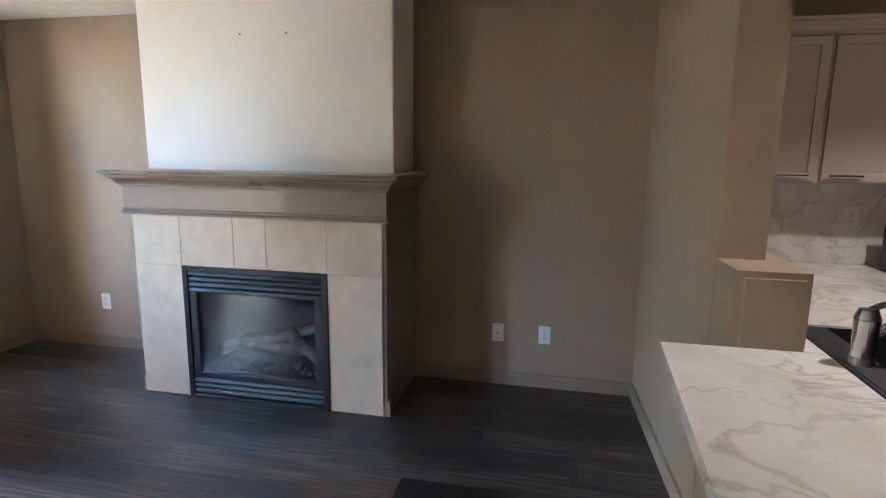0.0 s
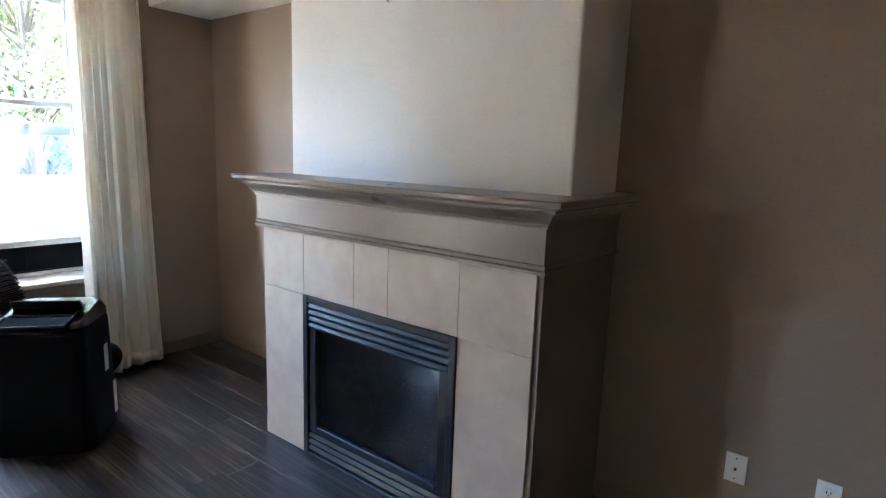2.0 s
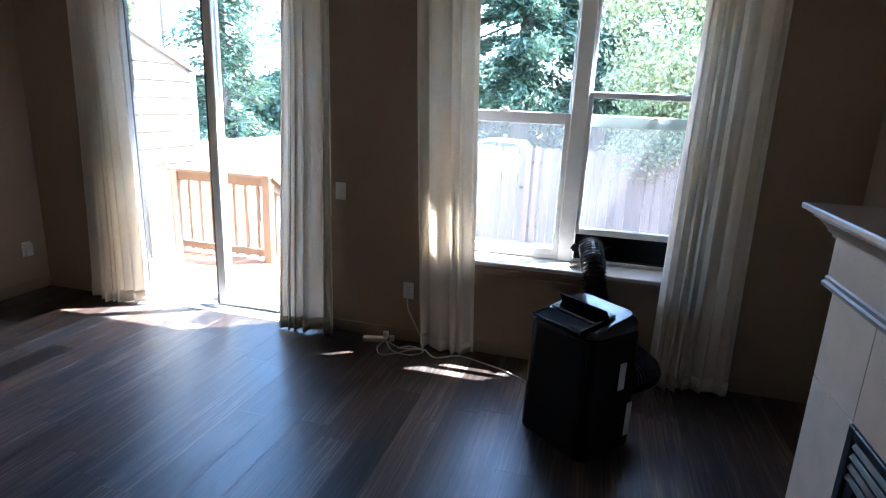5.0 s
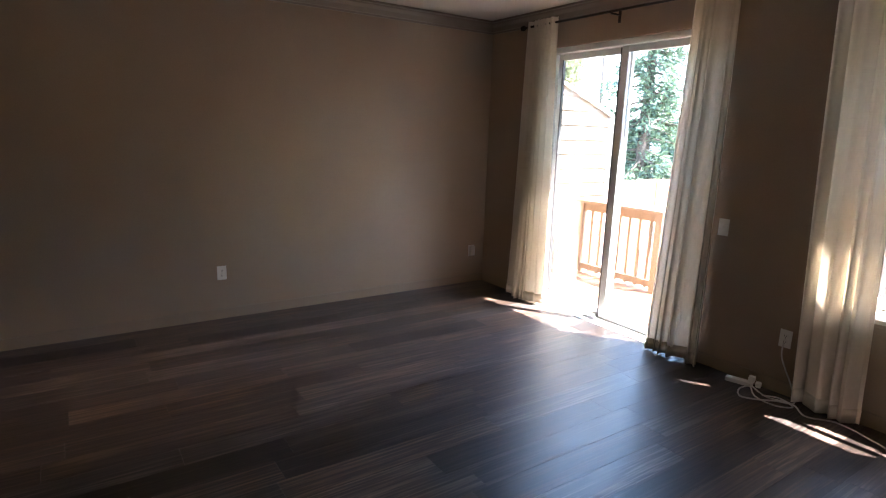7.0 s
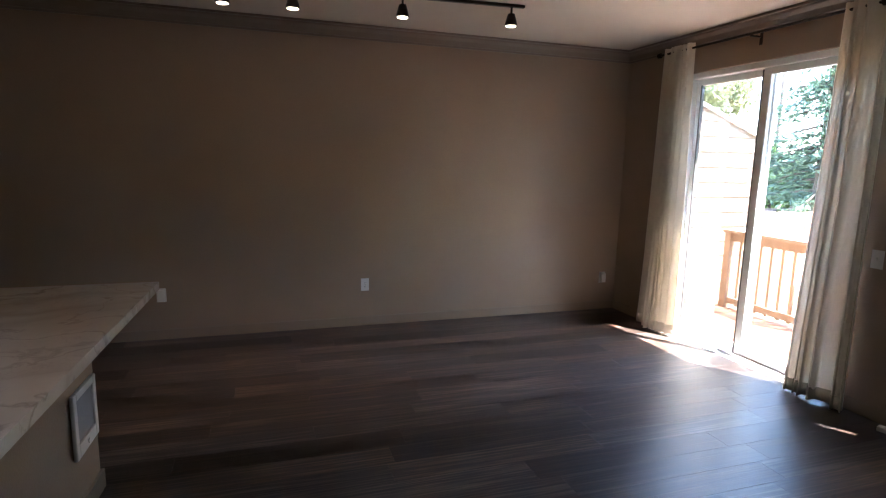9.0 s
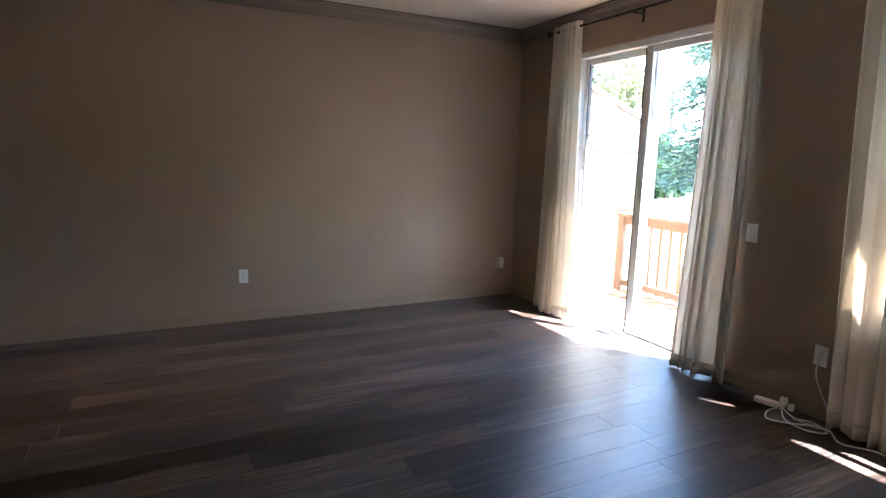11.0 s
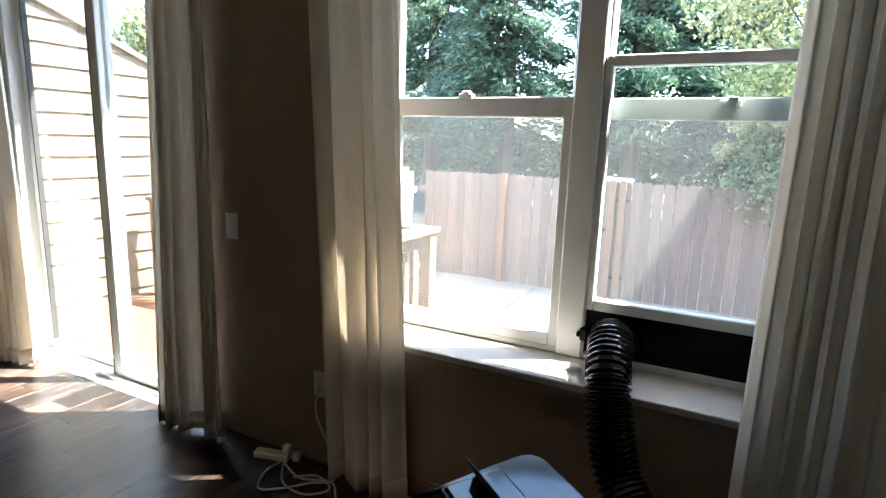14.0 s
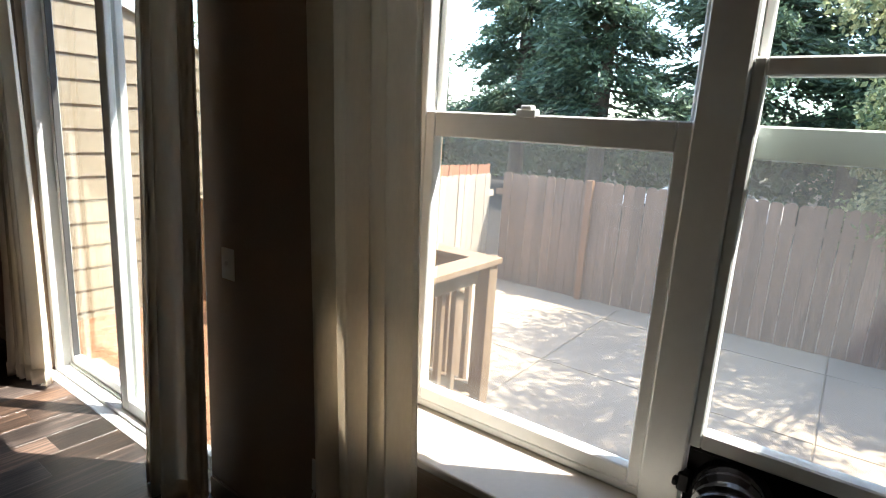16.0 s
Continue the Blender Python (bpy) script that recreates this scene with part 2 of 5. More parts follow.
def plank_finish(name):
    """Dark espresso vinyl plank: long streaks, tone shifting board by board, satin embossed sheen."""
    m = bpy.data.materials.new(name)
    m.use_nodes = True
    n, link = m.node_tree.nodes, m.node_tree.links.new
    p = n["Principled BSDF"]
    co, info = n.new("ShaderNodeTexCoord"), n.new("ShaderNodeObjectInfo")
    shift, add = n.new("ShaderNodeVectorMath"), n.new("ShaderNodeVectorMath")
    shift.operation = 'SCALE'
    shift.inputs[0].default_value = (37.0, 23.0, 11.0)
    link(info.outputs["Random"], shift.inputs["Scale"])
    link(co.outputs["Object"], add.inputs[0])
    link(shift.outputs[0], add.inputs[1])

    def noise(scale, stretch, detail, distortion=0.0):
        mp, ns = n.new("ShaderNodeMapping"), n.new("ShaderNodeTexNoise")
        mp.inputs["Scale"].default_value = stretch
        ns.inputs["Scale"].default_value, ns.inputs["Detail"].default_value, ns.inputs["Distortion"].default_value = scale, detail, distortion
        link(add.outputs[0], mp.inputs["Vector"])
        link(mp.outputs[0], ns.inputs["Vector"])
        return ns.outputs["Fac"]

    def mapped(value, lo, hi, a, b):
        r = n.new("ShaderNodeMapRange")
        r.inputs["From Min"].default_value, r.inputs["From Max"].default_value = lo, hi
        r.inputs["To Min"].default_value, r.inputs["To Max"].default_value = a, b
        link(value, r.inputs["Value"])
        return r.outputs[0]

    streak = noise(6.0, (0.35, 14.0, 1.0), 6, 0.4)
    broad = noise(3.0, (0.5, 3.0, 1.0), 4, 0.8)
    fibre = noise(40.0, (0.12, 8.0, 1.0), 3)
    ramp = n.new("ShaderNodeValToRGB")
    ramp.color_ramp.elements[0].position, ramp.color_ramp.elements[1].position = 0.34, 0.68
    ramp.color_ramp.elements[0].color, ramp.color_ramp.elements[1].color = (0.009, 0.007, 0.006, 1), (0.125, 0.084, 0.062, 1)
    mid = ramp.color_ramp.elements.new(0.5)
    mid.color = (0.034, 0.0245, 0.0195, 1)
    mix = n.new("ShaderNodeMath")
    mix.operation = 'MULTIPLY_ADD'
    mix.inputs[1].default_value = 0.6
    link(streak, mix.inputs[0])
    link(mapped(broad, 0.0, 1.0, 0.0, 0.4), mix.inputs[2])
    link(mix.outputs[0], ramp.inputs["Fac"])
    hsv = n.new("ShaderNodeHueSaturation")
    link(mapped(info.outputs["Random"], 0, 1, 0.35, 2.0), hsv.inputs["Value"])
    wob = n.new("ShaderNodeMath")
    wob.operation = 'PINGPONG'
    wob.inputs[1].default_value = 0.13
    link(info.outputs["Random"], wob.inputs[0])
    link(mapped(wob.outputs[0], 0, 0.13, 0.7, 1.25), hsv.inputs["Saturation"])
    link(ramp.outputs["Color"], hsv.inputs["Color"])
    link(hsv.outputs["Color"], p.inputs["Base Color"])
    p.inputs["Specular IOR Level"].default_value = 0.5
    rough = n.new("ShaderNodeMath")
    rough.operation = 'MULTIPLY_ADD'
    rough.inputs[1].default_value = 0.10
    link(streak, rough.inputs[0])
    link(mapped(broad, 0.25, 0.75, 0.27, 0.36), rough.inputs[2])
    link(rough.outputs[0], p.inputs["Roughness"])
    bp = n.new("ShaderNodeBump")
    bp.inputs["Strength"].default_value, bp.inputs["Distance"].default_value = 0.6, 0.0014
    relief = n.new("ShaderNodeMath")
    relief.operation = 'MULTIPLY_ADD'
    relief.inputs[1].default_value = 0.5
    link(fibre, relief.inputs[0])
    link(streak, relief.inputs[2])
    link(relief.outputs[0], bp.inputs["Height"])
    link(bp.outputs[0], p.inputs["Normal"])
    return m


def see_through(name, tint, share, gloss=0.06):
    """A thin sheet that lets light pass: transparent, with a share of another shader."""
    m = bpy.data.materials.new(name)
    m.use_nodes = True
    n, link = m.node_tree.nodes, m.node_tree.links.new
    n.remove(n["Principled BSDF"])
    tr = n.new("ShaderNodeBsdfTransparent")
    tr.inputs["Color"].default_value = (*tint, 1)
    gl = n.new("ShaderNodeBsdfGlossy")
    gl.inputs["Roughness"].default_value = gloss
    lw = n.new("ShaderNodeFresnel")
    lw.inputs["IOR"].default_value = 1.45
    sc = n.new("ShaderNodeMath")
    sc.operation = 'MULTIPLY'
    sc.inputs[1].default_value = share
    link(lw.outputs[0], sc.inputs[0])
    mx = n.new("ShaderNodeMixShader")
    link(sc.outputs[0], mx.inputs["Fac"])
    link(tr.outputs[0], mx.inputs[1])
    link(gl.outputs[0], mx.inputs[2])
    link(mx.outputs[0], n["Material Output"].inputs["Surface"])
    return m


def cloth(name, colour, through_share):
    """Woven cloth that lets some light through."""
    m = bpy.data.materials.new(name)
    m.use_nodes = True
    n, link = m.node_tree.nodes, m.node_tree.links.new
    n.remove(n["Principled BSDF"])
    co = n.new("ShaderNodeTexCoord")
    ns = n.new("ShaderNodeTexNoise")
    ns.inputs["Scale"].default_value, ns.inputs["Detail"].default_value = 30, 6
    mp = n.new("ShaderNodeMapping")
    mp.inputs["Scale"].default_value = (4, 4, 1)
    link(co.outputs["Object"], mp.inputs["Vector"])
    link(mp.outputs[0], ns.inputs["Vector"])
    ramp = n.new("ShaderNodeValToRGB")
    ramp.color_ramp.elements[0].color = (*[c * 0.88 for c in colour], 1)
    ramp.color_ramp.elements[1].color = (*colour, 1)
    link(ns.outputs["Fac"], ramp.inputs["Fac"])
    bp = n.new("ShaderNodeBump")
    bp.inputs["Strength"].default_value, bp.inputs["Distance"].default_value = 0.3, 0.002
    link(ns.outputs["Fac"], bp.inputs["Height"])
    df, tl, mx = n.new("ShaderNodeBsdfDiffuse"), n.new("ShaderNodeBsdfTranslucent"), n.new("ShaderNodeMixShader")
    for s in (df, tl):
        link(ramp.outputs[0], s.inputs["Color"])
        link(bp.outputs[0], s.inputs["Normal"])
    mx.inputs["Fac"].default_value = through_share
    link(df.outputs[0], mx.inputs[1])
    link(tl.outputs[0], mx.inputs[2])
    link(mx.outputs[0], n["Material Output"].inputs["Surface"])
    return m


def foliage(name, light, dark, through_share=0.4):
    """Leaves: diffuse and translucent, varied leaf by leaf."""
    m = bpy.data.materials.new(name)
    m.use_nodes = True
    n, link = m.node_tree.nodes, m.node_tree.links.new
    n.remove(n["Principled BSDF"])
    geo = n.new("ShaderNodeNewGeometry")
    ramp = n.new("ShaderNodeValToRGB")
    ramp.color_ramp.elements[0].color, ramp.color_ramp.elements[1].color = (*dark, 1), (*light, 1)
    link(geo.outputs["Random Per Island"], ramp.inputs["Fac"])
    df, tl, gl = n.new("ShaderNodeBsdfDiffuse"), n.new("ShaderNodeBsdfTranslucent"), n.new("ShaderNodeBsdfGlossy")
    gl.inputs["Roughness"].default_value = 0.45
    gl.inputs["Color"].default_value = (0.5, 0.5, 0.5, 1)
    for s in (df, tl):
        link(ramp.outputs[0], s.inputs["Color"])
    mx, mx2 = n.new("ShaderNodeMixShader"), n.new("ShaderNodeMixShader")
    mx.inputs["Fac"].default_value = through_share
    mx2.inputs["Fac"].default_value = 0.06
    link(df.outputs[0], mx.inputs[1])
    link(tl.outputs[0], mx.inputs[2])
    link(mx.outputs[0], mx2.inputs[1])
    link(gl.outputs[0], mx2.inputs[2])
    link(mx2.outputs[0], n["Material Output"].inputs["Surface"])
    return m


def woven_screen(name):
    """Fine insect mesh: mostly holes, with pale wires that scatter the sun."""
    m = bpy.data.materials.new(name)
    m.use_nodes = True
    n, link = m.node_tree.nodes, m.node_tree.links.new
    n.remove(n["Principled BSDF"])
    tr, wire, mx = n.new("ShaderNodeBsdfTransparent"), n.new("ShaderNodeBsdfTranslucent"), n.new("ShaderNodeMixShader")
    tr.inputs["Color"].default_value = (0.86, 0.83, 0.82, 1)
    wire.inputs["Color"].default_value = (0.62, 0.61, 0.60, 1)
    mx.inputs["Fac"].default_value = 0.045
    link(tr.outputs[0], mx.inputs[1])
    link(wire.outputs[0], mx.inputs[2])
    link(mx.outputs[0], n["Material Output"].inputs["Surface"])
    return m


def glowing(name, colour, strength):
    m = bpy.data.materials.new(name)
    m.use_nodes = True
    p = m.node_tree.nodes["Principled BSDF"]
    p.inputs["Base Color"].default_value = (*colour, 1)
    p.inputs["Emission Color"].default_value = (*colour, 1)
    p.inputs["Emission Strength"].default_value = strength
    return m


plank_wood = plank_finish("plank_wood")
stone = marble("marble_slab")
window_glass = see_through("window_glass", (0.93, 0.97, 0.95), 0.35, 0.0)
fire_glass = see_through("fire_glass", (0.84, 0.88, 0.93), 1.3, 0.05)
screen_mesh = woven_screen("screen_mesh")
car_glass = surface("car_glass", (0.03, 0.035, 0.04), rough=0.08, bump=0, grain=20)
curtain_cloth = cloth("curtain_cloth", (0.90, 0.84, 0.735), 0.34)
fir_needles = foliage("fir_needles", (0.13, 0.175, 0.095), (0.035, 0.062, 0.045))
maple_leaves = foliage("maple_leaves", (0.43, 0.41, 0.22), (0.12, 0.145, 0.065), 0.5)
hedge_leaves = foliage("hedge_leaves", (0.12, 0.19, 0.06), (0.03, 0.06, 0.02))
lamp_glow = glowing("lamp_glow", (1.0, 0.78, 0.5), 0.6)


# ---- mesh helpers ----
def mesh_from(name, verts, faces, material, smooth=False):
    me = bpy.data.meshes.new(name)
    me.from_pydata([tuple(v) for v in verts], [], faces)
    me.materials.append(material)
    if smooth:
        me.polygons.foreach_set("use_smooth", [True] * len(me.polygons))
    me.update()
    return me


def add_box(bm, x0, x1, y0, y1, z0, z1, bevel=0.0, segments=1):
    m = Matrix.LocRotScale(((x0 + x1) / 2, (y0 + y1) / 2, (z0 + z1) / 2), None, (abs(x1 - x0), abs(y1 - y0), abs(z1 - z0)))
    made = bmesh.ops.create_cube(bm, size=1, matrix=m)
    if bevel:
        edges = list({e for v in made["verts"] for e in v.link_edges})
        bmesh.ops.bevel(bm, geom=edges, offset=bevel, segments=segments, affect='EDGES', profile=0.5)


def boxes(*specs, bevel=0.0, segments=1):
    bm = bmesh.new()
    for s in specs:
        add_box(bm, *s, bevel=bevel, segments=segments)
    return bm


def add_cyl(bm, a, b, r0, r1=None, sides=16):
    a, b = Vector(a), Vector(b)
    turn = (b - a).to_track_quat('Z', 'Y').to_matrix().to_4x4()
    m = Matrix.Translation((a + b) / 2) @ turn
    bmesh.ops.create_cone(bm, cap_ends=True, segments=sides, radius1=r0, radius2=r0 if r1 is None else r1, depth=(b - a).length, matrix=m)


def cyl(a, b, r0, r1=None, sides=16):
    bm = bmesh.new()
    add_cyl(bm, a, b, r0, r1, sides)
    return bm


def finish(name, bm, material, smooth=False):
    me = bpy.data.meshes.new(name)
    bm.to_mesh(me)
    bm.free()
    me.materials.append(material)
    if smooth:
        me.polygons.foreach_set("use_smooth", [True] * len(me.polygons))
    return new(name, me)


def part(name, bm, material, parent, label="", smooth=False):
    ob = finish(name, bm, material, smooth)
    ob.parent = parent
    if parent is not None and parent.matrix_basis != Matrix.Identity(4):
        ob.matrix_parent_inverse = Matrix.Identity(4)
    return tagged(ob, label)


def thing(name, label, category, group="", at=None):
    ob = new(name)
    ob.empty_display_size = 0.1
    if at is not None:
        ob.matrix_basis = at
    return tagged(ob, label, category, group)


def setting(name, bm, material, label="", category=""):
    ob = finish(name, bm, material)
    return tagged(ob, label or name, category or name.split("_")[0], kind="structure")


def prism(points, z0, z1):
    """An upright prism over a plan polygon."""
    bm = bmesh.new()
    low, high = [bm.verts.new((x, y, z0)) for x, y in points], [bm.verts.new((x, y, z1)) for x, y in points]
    n = len(points)
    bm.faces.new(low[::-1])
    bm.faces.new(high)
    for i in range(n):
        bm.faces.new((low[i], low[(i + 1) % n], high[(i + 1) % n], high[i]))
    bmesh.ops.recalc_face_normals(bm, faces=bm.faces)
    return bm


def swept(path, profile, caps=True):
    """A moulding: profile points (out, z) carried along plan points given as functions of out."""
    bm = bmesh.new()
    rings = [[bm.verts.new((*spot(o), z)) for o, z in profile] for spot in path]
    for a, b in zip(rings, rings[1:]):
        for i in range(len(profile) - 1):
            bm.faces.new((a[i], b[i], b[i + 1], a[i + 1]))
    for ring in (rings[0], rings[-1]):
        if caps:
            bm.faces.new(ring)
    bmesh.ops.recalc_face_normals(bm, faces=bm.faces)
    return bm


def tube(points, radius, sides=8, ribs=0, rib_depth=0.0):
    """A round tube along a smooth line, ribbed where asked."""
    pts = [Vector(p) for p in points]
    line = []
    for i in range(len(pts) - 1):
        p0, p1, p2, p3 = pts[max(i - 1, 0)], pts[i], pts[i + 1], pts[min(i + 2, len(pts) - 1)]
        for k in range(12):
            t = k / 12
            line.append(0.5 * ((2 * p1) + (p2 - p0) * t + (2 * p0 - 5 * p1 + 4 * p2 - p3) * t * t + (3 * p1 - p0 - 3 * p2 + p3) * t ** 3))
    line.append(pts[-1])
    if ribs:
        lens = np.cumsum([0] + [(b - a).length for a, b in zip(line, line[1:])])
        want = np.linspace(0, lens[-1], ribs * 4 + 1)
        xyz = np.array(line)
        line = [Vector([np.interp(w, lens, xyz[:, c]) for c in range(3)]) for w in want]
    bm = bmesh.new()
    rings, side = [], None
    for i, p in enumerate(line):
        way = (line[min(i + 1, len(line) - 1)] - line[max(i - 1, 0)]).normalized()
        side = way.orthogonal().normalized() if side is None else (side - way * side.dot(way)).normalized()
        other = way.cross(side)
        r = radius - (rib_depth if ribs and i % 4 in (2, 3) else 0)
        rings.append([bm.verts.new(p + (side * math.cos(a) + other * math.sin(a)) * r) for a in np.linspace(0, 2 * math.pi, sides, endpoint=False)])
    for a, b in zip(rings, rings[1:]):
        for k in range(sides):
            bm.faces.new((a[k], a[(k + 1) % sides], b[(k + 1) % sides], b[k]))
    bm.faces.new(rings[0][::-1])
    bm.faces.new(rings[-1])
    return bm


# ---- the room ----
XW, YN, YS, XE, ZC = -3.72, 3.04, -2.78, 7.0, 2.74
FRAME_X = -3.965
DOOR_Y0, DOOR_Y1, DOOR_Z = -1.95, -0.22, 2.41
WIN_Y0, WIN_Y1, WIN_Z0, WIN_Z1, MULL = 0.62, 2.24, 0.655, 2.43, 1.48
XO, XD, YD = XW - 0.36, XW - 0.17, 0.40

setting("floor", boxes((XW - 0.1, XE, YS, 3.3, -0.12, -0.010)), subfloor_mat, "dark subfloor under vinyl planks", "floor")
setting("ceiling", boxes((XW - 0.16, XE + 0.1, YS - 0.15, 3.5, ZC, ZC + 0.15)), ceiling_paint, "flat ceiling painted warm off-white", "ceiling")
west = boxes(
    (XD, XW, YS - 0.15, DOOR_Y0, -0.9, ZC), (XD, XW, DOOR_Y0, DOOR_Y1, DOOR_Z, ZC), (XD, XW, DOOR_Y1, YD, -0.9, ZC), (XO, XW, YD, WIN_Y0, -0.9, ZC),
    (XO, XW, WIN_Y0, WIN_Y1, -0.9, WIN_Z0 - 0.03), (XO, XW, WIN_Y0, WIN_Y1, WIN_Z1, ZC), (XO, XW, WIN_Y1, YN + 0.3, -0.9, ZC),
    (XD, XW - 0.1, DOOR_Y0, DOOR_Y1, -0.9, -0.02))
setting("wall_west", west, wall_paint, "taupe painted wall with sliding door and window", "wall")
setting("wall_south", boxes((XW, XE + 0.1, YS - 0.15, YS, -0.02, ZC)), wall_paint, "long bare wall painted dark taupe", "wall")
setting("wall_north", boxes((XW, 0.95, YN, YN + 0.15, -0.02, ZC)), wall_paint, "taupe painted wall behind the fireplace", "wall")
setting("wall_kitchen", boxes((0.95, XE + 0.1, 3.2, 3.35, -0.02, ZC)), wall_paint, "taupe painted kitchen back wall", "wall")
setting("wall_east", boxes((XE, XE + 0.1, YS, 3.2, -0.02, ZC)), wall_paint, "plain taupe wall closing the room", "wall")
bm = prism([(0.808, YN), (0.885, 1.715), (1.05, 1.715), (1.03, 3.2), (0.808, 3.2)], -0.01, ZC)
setting("wall_stub", bm, wall_paint, "taupe wall end beside the kitchen opening", "wall")
ledge = prism([(0.887, 1.713), (0.90, 1.475), (1.125, 1.475), (1.125, 1.713)], 0.0, 1.14)
bmesh.ops.bevel(ledge, geom=[e for e in ledge.edges if max(v.co.y for v in e.verts) < 1.5 and min(v.co.z for v in e.verts) >= 0 and max(v.co.z for v in e.verts) > 1.1], offset=0.022, segments=4, affect='EDGES')
add_box(ledge, 1.052, 1.125, 1.714, 2.3, 0.0, 1.14)
setting("wall_ledge", ledge, wall_paint, "low rounded wall block standing on the counter end", "wall")

# chimney breast, alcove headers
setting("chimney_breast", boxes((-2.225, -0.62, 2.605, YN, 1.375, ZC), bevel=0.012, segments=3), breast_paint, "off-white painted chimney breast above the mantel", "chimney breast")
setting("header_west", boxes((XW, -2.22, 2.60, YN, 2.41, ZC)), breast_paint, "off-white header over the alcove", "header")
setting("header_east", boxes((-0.62, 0.83, 2.62, YN, 2.41, ZC)), wall_paint, "taupe header over the alcove", "header")
for x in (-1.54, -1.25):
    screw = thing("wall_screw", "small steel screw stuck in the chimney breast", "screw", "screws above the mantel")
    part("head", cyl((x, 2.606, 2.165), (x, 2.597, 2.165), 0.006, 0.005, 10), steel, screw)


def baseboard(x0, x1, y0, y1):
    bm = boxes((x0, x1, y0, y1, 0.0, 0.092))
    top = [e for e in bm.edges if all(v.co.z > 0.09 for v in e.verts)]
    bmesh.ops.bevel(bm, geom=top, offset=0.006, segments=2, affect='EDGES')
    setting("baseboard", bm, trim_paint, "taupe painted baseboard", "baseboard")


T = 0.014
baseboard(XW, XW + T, YS, DOOR_Y0 - 0.01)
baseboard(XW, XW + T, DOOR_Y1 + 0.01, YN)
baseboard(XW + T, XE, YS, YS + T)
baseboard(XW + T, -2.20, YN - T, YN)
baseboard(-0.61, 0.808, YN - T, YN)
bm = prism([(0.793, YN - T), (0.884, 1.477), (0.899, 1.477), (0.808, YN - T)], 0.0, 0.092)
setting("baseboard", bm, trim_paint, "taupe painted baseboard", "baseboard")

crown = [(0, ZC - 0.115), (0.012, ZC - 0.115), (0.016, ZC - 0.10), (0.03, ZC - 0.095), (0.045, ZC - 0.06), (0.075, ZC - 0.035), (0.08, ZC - 0.022), (0.095, ZC - 0.02), (0.095, ZC - 0.002), (0, ZC - 0.002)]
setting("crown_moulding", swept([lambda o: (XE, YS + o), lambda o: (XW + o, YS + o), lambda o: (XW + o, 2.605)], crown), crown_paint, "dark brown crown moulding along the ceiling", "crown moulding")


# ---- fireplace ----
fireplace = thing("fireplace", "gas fireplace with beige tile surround and taupe mantel", "fireplace")
SX0, SX1, SY = -2.195, -0.605, 2.41
FX0, FX1, FZ = -1.875, -0.95, 0.826
for x0, x1, z0 in ((SX0, FX0, 0), (FX1, SX1, 0), (FX0, FX1, FZ)):
    part("surround_panel", boxes((x0, x1, SY, YN, z0, 1.13)), mantel_paint, fireplace, "taupe painted panel of the surround")
J = 0.0012
tiles = [(SX0 + 0.004, FX0, 0.004, FZ), (SX0 + 0.004, FX0, FZ, 1.128), (FX0, -1.526, FZ, 1.128), (-1.526, -1.32, FZ, 1.128), (-1.32, FX1, FZ, 1.128), (FX1, SX1 - 0.02, FZ, 1.128), (FX1, SX1 - 0.02, 0.004, FZ)]
for x0, x1, z0, z1 in tiles:
    part("tile", boxes((x0 + J, x1 - J, SY - 0.012, SY - 0.0005, z0 + J, z1 - J), bevel=0.0015), tile_mat, fireplace)
part("grout", boxes((SX0 + 0.006, FX0 - 0.001, SY - 0.009, SY - 0.0004, 0.005, 1.127), (FX1 + 0.001, SX1 - 0.022, SY - 0.009, SY - 0.0004, 0.005, 1.127), (FX0, FX1, SY - 0.009, SY - 0.0004, FZ + 0.001, 1.127)), grout_mat, fireplace)
MX0, MX1, MY = -2.232, -0.598, 2.39
profile = [(-0.02, 1.125), (0.0, 1.125), (0.0104, 1.128), (0.0118, 1.14), (0.0044, 1.146), (0.0059, 1.158), (0.0, 1.163), (0.0, 1.287), (0.0089, 1.2896), (0.0104, 1.3008), (0.0192, 1.3033), (0.0252, 1.3171), (0.0414, 1.3369), (0.0577, 1.3463), (0.0592, 1.3549), (0.0696, 1.3567), (0.077, 1.3635), (0.0873, 1.3661), (0.0888, 1.3807), (0.0844, 1.3859)]
bm = swept([lambda o: (MX0 - o, YN + 0.03), lambda o: (MX0 - o, MY - o), lambda o: (MX1 + o, MY - o), lambda o: (MX1 + o, YN + 0.03)], profile, False)
bm.verts.ensure_lookup_table()
per = len(profile)
bm.faces.new([bm.verts[k * per + per - 1] for k in range(4)])
part("mantel", bm, mantel_paint, fireplace, "satin taupe mantel shelf with stepped crown profile")
part("base_block", boxes((SX1, SX1 + 0.016, SY + 0.0, SY + 0.05, 0, 0.095)), trim_paint, fireplace)
part("base_block", boxes((SX0 - 0.016, SX0, SY + 0.0, SY + 0.05, 0, 0.095)), trim_paint, fireplace)
fy = SY - 0.02
fire_frame = boxes((FX0, FX0 + 0.035, fy, SY + 0.03, 0.0, FZ), (FX1 - 0.035, FX1, fy, SY + 0.03, 0.0, FZ), (FX0 + 0.035, FX1 - 0.035, fy, SY + 0.03, FZ - 0.03, FZ), (FX0 + 0.035, FX1 - 0.035, fy, SY + 0.03, 0.0, 0.02), bevel=0.003)
part("metal_frame", fire_frame, black_metal, fireplace, "black steel fireplace frame")
